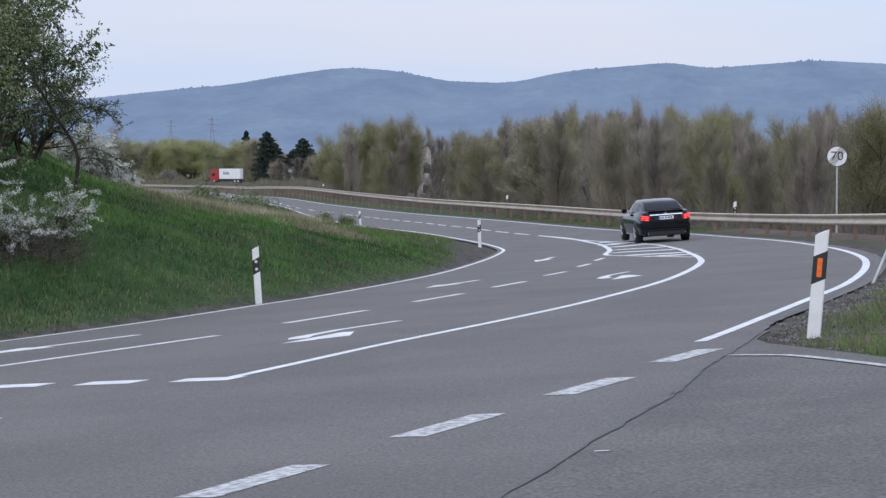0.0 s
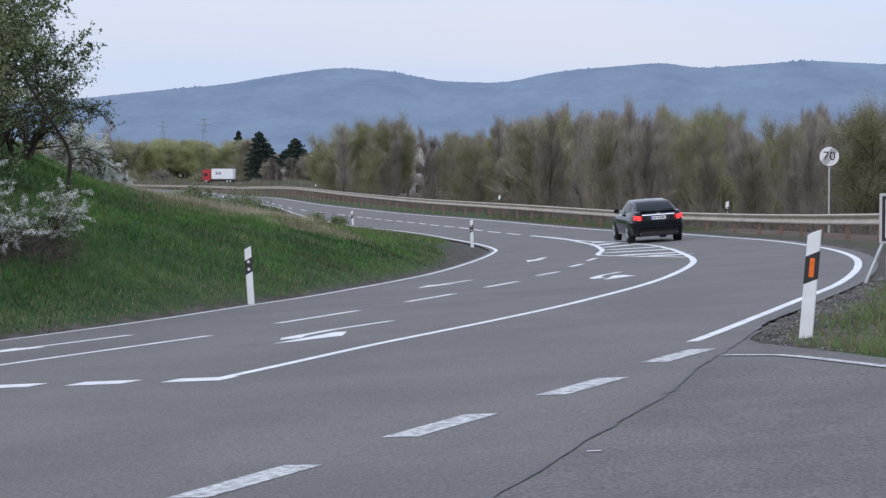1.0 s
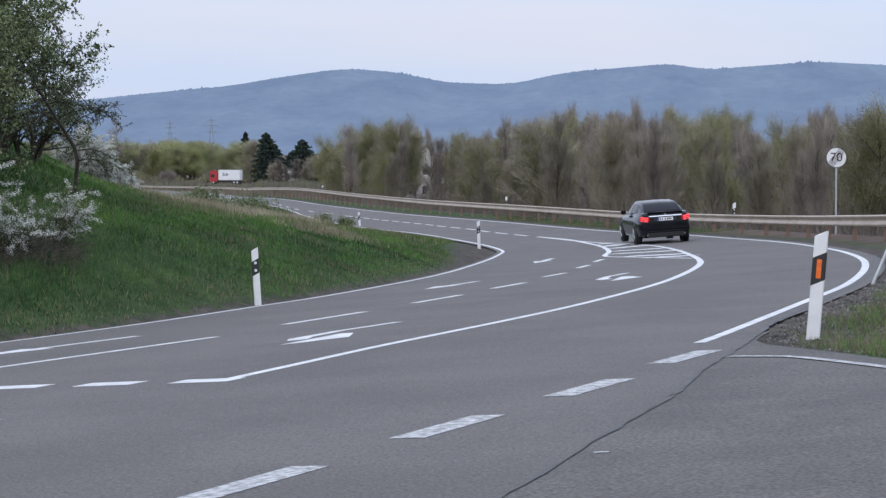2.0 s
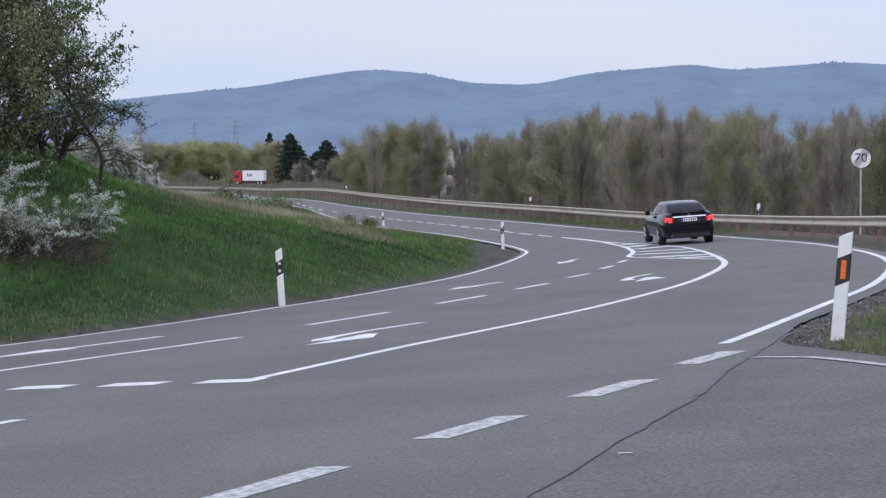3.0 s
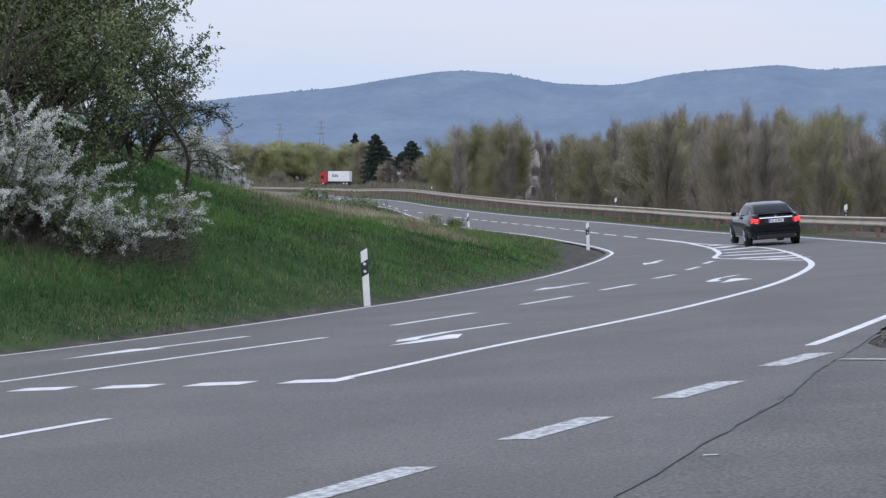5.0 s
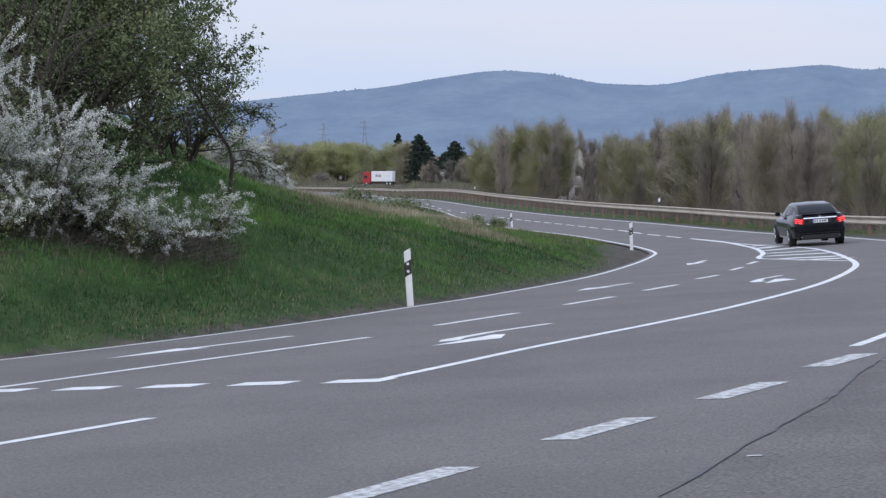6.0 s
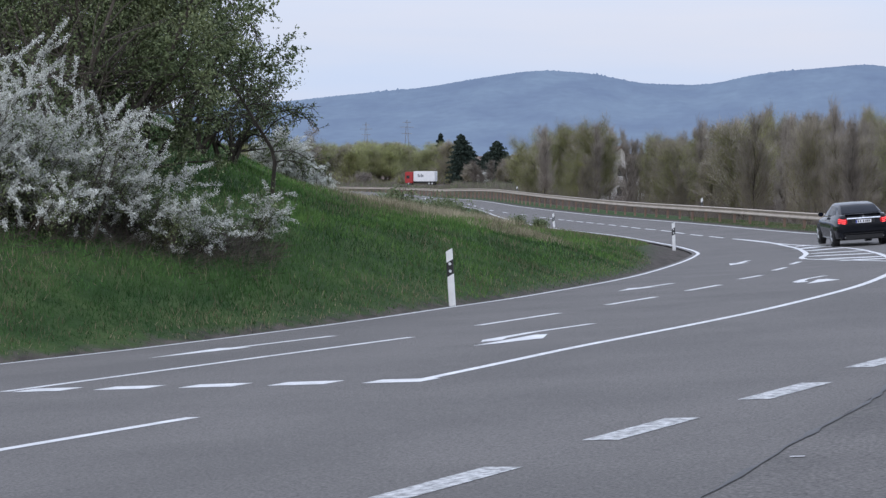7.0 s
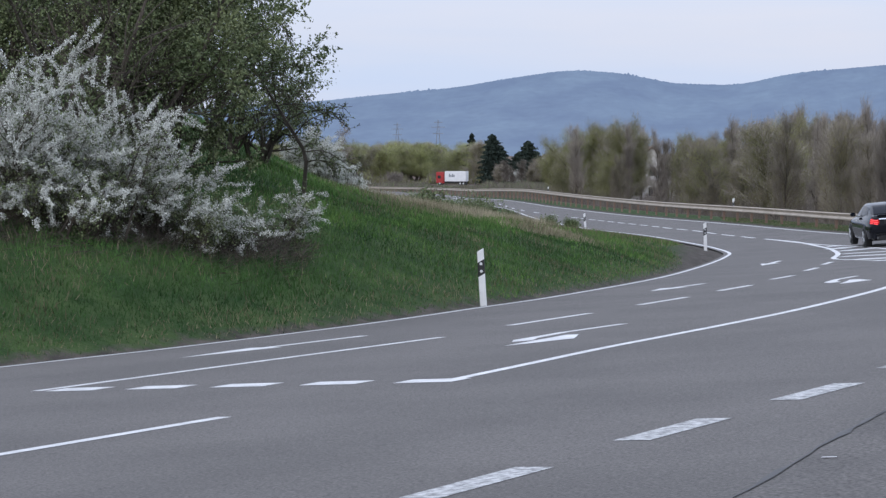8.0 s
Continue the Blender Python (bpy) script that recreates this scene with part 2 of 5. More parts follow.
def land_z(x, y):
    x, y = np.asarray(x, float), np.asarray(y, float)
    q = -signed_distance(INNER_ROUGH, x, y)            # into the grassy knoll
    o = signed_distance(OUTER_ROUGH, x, y)             # out beyond the outer edge
    z = road_z(x, y) - 0.06
    k = np.maximum(q - 0.35, 0)
    steep = np.interp(y, [42, 60, 75, 95, 130], [0.50, 0.37, 0.28, 0.19, 0.14])
    rise = 7.5 * (1 - np.exp(-steep * k / 7.5)) * (1 - step01(180, 400, y))
    rise = rise + 1.8 * np.exp(-((x + 14) / 4) ** 2 - ((y - 54) / 13) ** 2) * step01(0.5, 4, k)
    z = z + np.where(q > 0, rise + 0.03 * step01(0.1, 0.5, q), 0)
    z = z - 0.3 * (1 - step01(6, 12, y))
    z = z + np.where(o > 0, 0.05 * step01(0.05, 0.3, o), 0)
    far = step01(30, 60, y) * (1 - step01(380, 520, y))
    z = z - np.where(o > 0, (2.4 * step01(2.4, 11, o)) * far, 0)
    lump = 0.07 * np.sin(0.8 * x + 1.4 * np.sin(0.37 * y)) * np.sin(0.31 * y + 1.1 * np.sin(0.6 * x)) + 0.03 * np.sin(1.9 * x + 0.5 * y + np.sin(0.9 * y - x))
    z = z + lump * np.where(q > 0, step01(0.8, 3, q), step01(3, 8, o))
    return z


def ground_sheet():
    xs = np.unique(np.concatenate([np.linspace(-4500, -120, 26), np.linspace(-120, -24, 40), np.arange(-24, 16, 0.4), np.linspace(16, 60, 40), np.linspace(60, 4500, 40)]))
    ys = np.unique(np.concatenate([np.linspace(-600, 0, 14), np.arange(0, 14, 2.0), np.arange(14, 100, 0.45), np.arange(100, 220, 1.6), np.linspace(220, 700, 70), np.linspace(700, 4700, 30)]))
    gx, gy = np.meshgrid(xs, ys)
    gz = land_z(gx, gy)
    nx, ny = len(xs), len(ys)
    idx = np.arange(nx * ny).reshape(ny, nx)
    faces = np.stack([idx[:-1, :-1], idx[:-1, 1:], idx[1:, 1:], idx[1:, :-1]], -1).reshape(-1, 4)
    me = mesh_from("ground", np.stack([gx, gy, gz], -1).reshape(-1, 3), faces, M_GROUND, True)
    q = -signed_distance(INNER, gx, gy).ravel()
    o = signed_distance(OUTER, gx, gy).ravel()
    tip = np.exp(-((gx.ravel() - 0.5) ** 2 / 6 + (gy.ravel() - 80) ** 2 / 140))
    bare = np.where(q > 0, np.clip(1.1 - q / (0.95 + 2.0 * tip), 0, 1), np.clip(1.1 - np.abs(o - 0.2) / np.where(gy.ravel() < 36, 2.3, 1.2), 0, 1))
    a = me.attributes.new("bare", "FLOAT", "POINT")
    a.data.foreach_set("value", bare.astype(np.float32))
    yy = gy.ravel()
    w = np.where(q > 0, 0, np.where(yy < 87, step01(0.7, 1.8, o), step01(2.2, 4.5, o))) * step01(40, 56, yy)
    w = np.maximum(w, 0.6 * step01(300, 345, yy) * (1 - step01(660, 720, yy)))
    b = me.attributes.new("wooded", "FLOAT", "POINT")
    b.data.foreach_set("value", w.astype(np.float32))
    return tagged(new("ground", me), "grassy knoll, bare verges and brown forest floor", "ground", kind="structure")


ground_sheet()


def resample(line, n):
    s = np.r_[0, np.cumsum(np.linalg.norm(np.diff(line, axis=0), axis=1))]
    u = np.linspace(0, s[-1], n)
    return np.stack([np.interp(u, s, line[:, 0]), np.interp(u, s, line[:, 1])], 1)


def cut(line, y_from, y_to):
    """The stretch of a line between two values of y."""
    return line[(line[:, 1] >= y_from) & (line[:, 1] <= y_to)]


def carriageway():
    a = offset_line(INNER, -0.22)
    b = offset_line(OUTER, 0.32)
    b = np.vstack([JOINT[::4], b[b[:, 1] > 24.5]])
    pairs = [(-22, -24, 42, 33), (42, 33, 82, 76), (82, 76, 130, 140), (130, 140, 490, 490)]
    la, lb = [], []
    for a0, b0, a1, b1 in pairs:
        n = int(max(a1 - a0, b1 - b0) / 0.9)
        la.append(resample(cut(a, a0, a1), n))
        lb.append(resample(cut(b, b0, b1), n))
    la, lb = np.vstack(la), np.vstack(lb)
    k = 13
    t = np.linspace(0, 1, k)[None, :, None]
    p = la[:, None, :] * (1 - t) + lb[:, None, :] * t
    z = road_z(p[..., 0], p[..., 1])
    v = np.concatenate([p, z[..., None]], -1)
    idx = np.arange(len(la) * k).reshape(-1, k)
    f = np.stack([idx[:-1, :-1], idx[:-1, 1:], idx[1:, 1:], idx[1:, :-1]], -1).reshape(-1, 4)
    ob = new("road", mesh_from("road", v.reshape(-1, 3), f, M_ASPHALT, True))
    return tagged(ob, "grey asphalt country road with white markings", "road", kind="structure")


road = carriageway()


def side_road():
    """The mouth of the joining road, older and coarser asphalt."""
    edge = cut(JOINT, -20, 21.6)
    verge = curve_through([(12, -20), (8.5, -4), (5.2, 9), (4.1, 14.5), (3.5, 16.9), (3.25, 18.1), (3.0, 19.2), (2.8, 20.2), (3.15, 21.6)], 0.5)
    a, b = resample(edge, 70), resample(verge, 70)
    k = 9
    t = np.linspace(0, 1, k)[None, :, None]
    p = a[:, None, :] * (1 - t) + b[:, None, :] * t
    z = road_z(p[..., 0], p[..., 1]) - 0.004
    idx = np.arange(70 * k).reshape(-1, k)
    f = np.stack([idx[:-1, :-1], idx[:-1, 1:], idx[1:, 1:], idx[1:, :-1]], -1).reshape(-1, 4)
    ob = new("side_road", mesh_from("side_road", np.concatenate([p, z[..., None]], -1).reshape(-1, 3), f, M_ASPHALT2, True))
    return tagged(ob, "worn coarse asphalt mouth of a side road", "road", kind="structure")


side = side_road()


def ribbon(name, line, width, material, parent=None, lift=0.0035, label="", taper=None):
    """Paint laid along a line on the carriageway."""
    a, b = offset_line(line, -width / 2), offset_line(line, width / 2)
    if taper is not None:
        w = np.asarray(taper)[:, None]
        a, b = line + (a - line) * w, line + (b - line) * w
    k = 3
    t = np.linspace(0, 1, k)[None, :, None]
    p = a[:, None] * (1 - t) + b[:, None] * t
    z = road_z(p[..., 0], p[..., 1]) + lift
    idx = np.arange(len(line) * k).reshape(-1, k)
    f = np.stack([idx[:-1, :-1], idx[:-1, 1:], idx[1:, 1:], idx[1:, :-1]], -1).reshape(-1, 4)
    return child(name, mesh_from(name, np.concatenate([p, z[..., None]], -1).reshape(-1, 3), f, material), parent or road, label)


def straight(p, q, step=0.5):
    n = max(3, int(math.dist(p, q) / step) + 1)
    return np.linspace(p, q, n)


def paint_polygon(name, pts, material=M_PAINT, lift=0.0035, label=""):
    v = [(x, y, float(road_z(x, y)) + lift) for x, y in pts]
    bm = bmesh.new()
    f = bm.faces.new([bm.verts.new(p) for p in v])
    bmesh.ops.triangulate(bm, faces=[f])
    if sum(fc.normal.z for fc in bm.faces) < 0:
        bmesh.ops.reverse_faces(bm, faces=bm.faces)
    return part(name, bm, material, road, label)


# edge lines
ribbon("edge_line", cut(INNER, -20, 480), 0.12, M_PAINT)
ribbon("edge_line", cut(OUTER, 20.2, 480), 0.12, M_PAINT)
# line between the through lane and the turning lane, round the hatched island
SOLID = curve_through([(-1.99, 19.85), (-1.4, 21.47), (-0.68, 23.5), (0.01, 25.2), (0.81, 27.2), (1.81, 30.0), (3.04, 34.2), (3.9, 37.9), (4.74, 42.6), (5.47, 47.8), (6.02, 53.3), (6.4, 58.5), (6.75, 65), (6.92, 72.5), (6.5, 79.2), (5.75, 83), (5.05, 87.3), (4.5, 91.2), (3.99, 94.5)], 0.5)
ribbon("lane_line", SOLID, 0.14, M_PAINT)
HATCH_IN = curve_through([(3.99, 94.5), (4.55, 91.3), (5.04, 87.8), (5.4, 82), (5.48, 77.3), (5.18, 70.1), (4.65, 64.6), (4.6, 62.6)], 0.5)
ribbon("island_line", HATCH_IN, 0.16, M_PAINT, lift=0.0055)
ribbon("island_line", curve_through([(4.62, 62.4), (5.0, 60.3), (5.45, 57.6), (5.95, 53.6)], 0.5), 0.13, M_PAINT)
for p, q in (((5.62, 81.3), (6.15, 81.3)), ((5.6, 77.4), (6.35, 79.2)), ((5.5, 73.9), (6.7, 75.2)), ((5.3, 69.8), (6.78, 69.0)), ((4.95, 65.9), (6.68, 64.4)), ((4.95, 61.3), (6.4, 59.7)), ((5.35, 58.2), (6.3, 57.0))):
    ribbon("hatch_bar", straight(p, q), 0.8, M_PAINT, lift=0.0045)
# broken line between the two far lanes
centre = curve_through([(3.99, 94.5), (3.3, 98.6), (2.25, 105), (1.4, 111.4), (0.0, 119.8), (-1.7, 130.9), (-8.2, 170), (-12.9, 198), (-24.5, 277), (-51, 382)], 0.5)
for i in range(40):
    seg = centre[4 + i * 9:4 + i * 9 + 7]
    if len(seg) > 3 and i < 14:
        ribbon("centre_dash", seg, 0.14, M_PAINT)
for i in range(14):
    seg = centre[130 + i * 24:130 + i * 24 + 9]
    if len(seg) > 3:
        ribbon("centre_dash", seg, 0.14, M_PAINT)
# dashes between the turning lanes
for p, q in [((4.26, 59.9), (3.88, 57.6)), ((3.52, 54.2), (3.08, 51.5)), ((2.56, 47.0), (2.02, 44.7)), ((1.5, 41.2), (0.87, 39.0)), ((0.3, 36.8), (-0.44, 34.65)), ((-1.12, 32.6), (-2.12, 30.22)), ((-2.81, 28.05), (-6.3, 22.05))]:
    ribbon("lane_dash", straight(p, q), 0.15, M_PAINT)
# broken wide line across the mouth of the side road
for p in ((-2.28, 9.2), (-1.27, 11.48), (-0.22, 13.76), (0.82, 15.95), (1.78, 18.35)):
    ribbon("wide_dash", straight(p, (p[0] + 0.53, p[1] + 1.12), 0.25), 0.25, M_WORN, label="wide worn white dash")
# waiting line across the turning lanes
for i in range(5):
    p = (-6.1 + 0.93 * i, 22.05 - 0.46 * i)
    ribbon("waiting_dash", straight(p, (p[0] + 0.56, p[1] - 0.26), 0.2), 0.36, M_PAINT)
ribbon("centre_dash", straight((-3.45, 17.35), (-6.4, 12.0)), 0.15, M_PAINT)
joint = cut(JOINT, 2, 23.5)
wander = np.random.default_rng(2).normal(0, 1, len(joint))
wander = np.convolve(np.pad(wander, 3, mode="edge"), np.ones(7) / 7, "valid")
ribbon("crack", joint + np.stack([0.03 * wander, 0 * wander], 1), 0.032, M_TAR, lift=0.0025, label="dark tar-filled joint", taper=np.clip(1 + 0.7 * np.random.default_rng(4).normal(0, 1, len(joint)), 0.3, 2.4))
# tarred edge of the carriageway beyond the white line
tarred = curve_through([(3.39, 23.0), (3.99, 25.2), (4.58, 27.04), (5.55, 30.45), (6.7, 35.1), (7.6, 39.5), (8.3, 43.4)], 0.25)
ribbon("tarred_edge", tarred, 0.07, M_TAR, lift=0.0025, label="dark tarred edge", taper=np.clip(1 + 0.5 * np.random.default_rng(6).normal(0, 1, len(tarred)), 0.3, 2.0))
ribbon("edge_line", curve_through([(2.36, 18.63), (2.62, 18.35), (2.85, 18.0), (3.25, 16.5), (4.0, 13.5)], 0.3), 0.09, M_WORN, parent=side)
ribbon("paint_fleck", straight((0.83, 12.31), (0.91, 12.29), 0.04), 0.03, M_PAINT, lift=0.003)


def arrow(near, far, turn=0):
    """A lane arrow for oncoming drivers: tail far off, head near; turn 1 bends to the driver's left."""
    n, f = np.array(near, float), np.array(far, float)
    d = (n - f) / np.linalg.norm(n - f)
    r = np.array([-d[1], d[0]])          # the driver's left
    L = np.linalg.norm(n - f)

    def P(u, v):
        return tuple(f + d * u + r * v)
    if not turn:
        h = L * 0.45
        paint_polygon("arrow", [P(0, -0.08), P(0, 0.08), P(L - h, 0.08), P(L - h, 0.28), P(L, 0), P(L - h, -0.28), P(L - h, -0.08)], label="white straight-on lane arrow")
    else:
        # a shaft, and a head bent back beside its end
        k = L / 3.0
        paint_polygon("arrow", [P(0, -0.1), P(0, 0.04), P(1.4 * k, -0.03), P(2.4 * k, 0.1), P(2.85 * k, 0.28), P(3.05 * k, 0.12), P(2.7 * k, -0.06), P(1.5 * k, -0.16)], label="white turning lane arrow")
        paint_polygon("arrow_head", [P(2.0 * k, 0.26), P(2.75 * k, 0.34), P(3.75 * k, 0.43), P(3.45 * k, 0.58), P(3.1 * k, 0.67), P(2.8 * k, 0.8), P(2.0 * k, 0.42)], lift=0.0045)


arrow((-1.87, 25.95), (-0.53, 28.62), 1)
arrow((-5.9, 26.9), (-4.03, 29.8))
arrow((-0.34, 41.4), (0.7, 44.8))
arrow((2.68, 39.6), (3.55, 43.0), 1)
arrow((2.5, 61.0), (3.2, 65.5))


# ------------------------------------------------------------------ mountains
def mountains():
    """Two wooded ranges on the skyline."""
    prof = np.array([(-1400, 205), (-900, 195), (-300, 200), (0, 188), (160, 178), (300, 163), (400, 155), (520, 135), (610, 123), (700, 129), (790, 148), (905, 151), (1000, 130), (1190, 114), (1250, 126), (1330, 119), (1450, 111), (1568, 117), (1900, 140), (2500, 190)], float)
    cols, rows = 1000, 36
    px = np.linspace(-700, 2100, cols)
    top = np.interp(px, prof[:, 0], prof[:, 1])
    k = np.ones(25) / 25
    top = np.convolve(np.pad(top, 12, mode="edge"), k, "valid")
    verts = []
    for j in range(rows):
        t = j / (rows - 1)
        y = 3500 + 700 * t
        for i in range(cols):
            x = (px[i] - 784) / 4000 * y
            zt = EYE + (262 - top[i]) / 4000 * 4200
            n = noise.fractal(Vector((px[i] * 0.011, t * 2.2 + px[i] * 0.002, 3.1)), 0.8, 2.1, 5)
            z = -12 + (zt + 12) * (t ** 1.25) * (1 + 0.13 * n * (1 - t) * 2.2 * t)
            if j >= rows - 2:
                z += 9.0 * abs(noise.noise(Vector((px[i] * 0.21, 2, 0)))) * (0.25 + max(0, 1.6 * noise.noise(Vector((px[i] * 0.013, 5, 0)))))
            verts.append((x, y, z))
    faces = [(j * cols + i, j * cols + i + 1, (j + 1) * cols + i + 1, (j + 1) * cols + i) for j in range(rows - 1) for i in range(cols - 1)]
    # Haze is painted in: bluish base colours plus a blue emission.
    m = mat("hazed_woods_glow", (0.035, 0.05, 0.06), (0.062, 0.085, 0.09), 0.008, 0.95, fine=0.4, fine_scale=0.05, spec=0.0, emit=((0.172, 0.23, 0.39), 0.84), detail=6.0)
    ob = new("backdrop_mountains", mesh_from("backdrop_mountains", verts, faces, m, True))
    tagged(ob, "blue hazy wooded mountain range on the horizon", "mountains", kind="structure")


mountains()


# ------------------------------------------------------------------ plants
def tube_mesh(segs, sides=5):
    """Verts and faces for tapered limbs: segs of (p, q, r0, r1)."""
    v, f = [], []
    for p, q, r0, r1 in segs:
        d = (q - p)
        if d.length < 1e-5:
            continue
        d.normalize()
        a = d.orthogonal().normalized()
        b = d.cross(a)
        o = len(v)
        for c, r in ((p, r0), (q, r1)):
            for k in range(sides):
                t = 2 * math.pi * k / sides
                v.append(c + a * (r * math.cos(t)) + b * (r * math.sin(t)))
        for k in range(sides):
            k2 = (k + 1) % sides
            f.append((o + k, o + k2, o + sides + k2, o + sides + k))
    return v, f


def grow(rng, base, direction, length, radius, depth, spread, segs, tips, up=0.25, kids=(3, 5), shrink=0.62, stiff=1.0):
    """A limb in bent segments, with side limbs."""
    p, d = base.copy(), direction.normalized()
    n = 4
    w = 0.16 * (stiff if depth == 0 else 1.0)
    for i in range(n):
        d = (d + Vector((rng.gauss(0, w), rng.gauss(0, w), rng.gauss(0, 0.1) + up * 0.12))).normalized()
        q = p + d * (length / n)
        r0, r1 = radius * (1 - 0.7 * i / n), radius * (1 - 0.7 * (i + 1) / n)
        segs.append((p, q, r0, r1))
        if depth == 0:
            tips.append((q.copy(), d.copy(), length / n))
        elif i >= 1 or depth > 2:
            for _ in range(rng.randint(*kids) // (1 if i > 0 else 2)):
                s = Vector((rng.gauss(0, 1), rng.gauss(0, 1), rng.gauss(0, 0.7))).normalized()
                grow(rng, p.lerp(q, rng.random()), (d * (1 - spread) + s * spread + Vector((0, 0, up * 0.4))), length * shrink * rng.uniform(0.7, 1.15), r1 * 0.6, depth - 1, spread, segs, tips, up, kids, shrink, stiff)
        p = q


def shards(rng, centres, size, count, along=None, jitter=0.1, long=1.6):
    """Small bent leaf-like quads scattered round centres."""
    c = np.repeat(np.asarray(centres, float), count, axis=0)
    n = len(c)
    c = c + rng.normal(0, jitter, (n, 3))
    a = rng.normal(0, 1, (n, 3))
    a /= np.linalg.norm(a, axis=1)[:, None]
    b = np.cross(a, rng.normal(0, 1, (n, 3)))
    b /= np.linalg.norm(b, axis=1)[:, None] + 1e-9
    s = size * rng.uniform(0.55, 1.3, (n, 1))
    a, b = a * s * long / 2, b * s / 2
    return np.stack([c - a, c + b * 0.9, c + a, c - b * 0.9], 1)


def slivers(rng, base, direction, length, width):
    """Thin tapering twigs as triangles."""
    n = len(base)
    w = np.cross(direction, rng.normal(0, 1, (n, 3)))
    w /= np.linalg.norm(w, axis=1)[:, None] + 1e-9
    w = w * np.asarray(width).reshape(-1, 1) / 2
    return np.stack([base - w, base + w, base + direction * np.asarray(length).reshape(-1, 1)], 1)


def blossom_shrub(name, at, wide, tall, seed, label, density=1.0, lean=0.0, bloom=0.11):
    """A thorn shrub: many stems from the base, twigs sleeved in white blossom."""
    rng, nr = random.Random(seed), np.random.default_rng(seed)
    segs, tips = [], []
    for i in range(int(13 * density) + 3):
        a = rng.uniform(0, 2 * math.pi)
        out = rng.uniform(0.05, 1.0) ** 0.7 * (1.0 if i % 3 else 1.7)
        d = Vector((math.cos(a) * out * wide / 2 / tall * 1.25 + lean, math.sin(a) * out * wide / 2 / tall * 1.0, 1.0))
        grow(rng, Vector((rng.gauss(0, wide * 0.12), rng.gauss(0, wide * 0.08), -0.15)), d, tall * rng.uniform(0.55, 0.95) * (1.0 if i % 3 else 0.6), 0.024, 2, 0.55, segs, tips, -0.02, (3, 4), 0.55, 0.35)
    e = thing(name, pose(*at), label, "shrub", "thorn shrubs on the bank")
    v, f = tube_mesh([s for s in segs if s[2] > 0.002], 4)
    child("stem", mesh_from("stem", v, f, M_BARK), e)
    t = np.array([p for p, d, s in tips])
    dr = np.array([d for p, d, s in tips])
    ln = np.array([s for p, d, s in tips])
    # blossom sits in sleeves along some of the outer twigs; four tips make one twig
    twig = np.repeat(nr.random(len(t) // 4 + 1) < bloom, 4)[:len(t)]
    c = sleeve(nr, t[twig], dr[twig], ln[twig], 0.008)
    child("blossom", fast_mesh("blossom", shards(nr, c, 0.022, 4, jitter=0.022, long=1.15), 4, M_BLOSSOM), e, "dense white spring blossom")
    pick = ~twig & (nr.random(len(t)) < 0.35)
    child("foliage", fast_mesh("foliage", shards(nr, t[pick], 0.028, 2, jitter=0.05), 4, M_LEAF), e)
    return e


def sleeve(nr, t, d, ln, gap):
    """Points strewn along twigs."""
    n = np.maximum(1, (ln / gap).astype(int))
    i = np.repeat(np.arange(len(t)), n)
    return t[i] - d[i] * (ln[i] * nr.random(len(i)))[:, None]


def leafy_tree(name, at, tall, wide, seed, label, leaves=5, leaf=0.05, lean=(0, 0), depth=3, stems=3, material=M_LEAF, category="tree", gap=0.05):
    rng, nr = random.Random(seed), np.random.default_rng(seed)
    segs, tips = [], []
    for i in range(stems):
        a = 2 * math.pi * (i + rng.random()) / stems
        d = Vector((math.cos(a) * wide / tall * 0.55 + lean[0], math.sin(a) * wide / tall * 0.55 + lean[1], 1))
        grow(rng, Vector((math.cos(a) * 0.1, math.sin(a) * 0.1, -0.2)), d, tall * rng.uniform(0.75, 0.95), 0.075 if depth > 2 else 0.05, depth, 0.52, segs, tips, 0.12, (2, 3), 0.52)
    e = thing(name, pose(*at), label, category)
    v, f = tube_mesh([s for s in segs if s[2] > 0.003], 5)
    child("trunk", mesh_from("trunk", v, f, M_BARK), e)
    t = np.array([p for p, d, s in tips])
    dr = np.array([d for p, d, s in tips])
    ln = np.array([s for p, d, s in tips])
    c = sleeve(nr, t, dr, ln, gap)
    child("crown", fast_mesh("crown", shards(nr, c, leaf, leaves, jitter=0.03), 4, material), e)
    return e


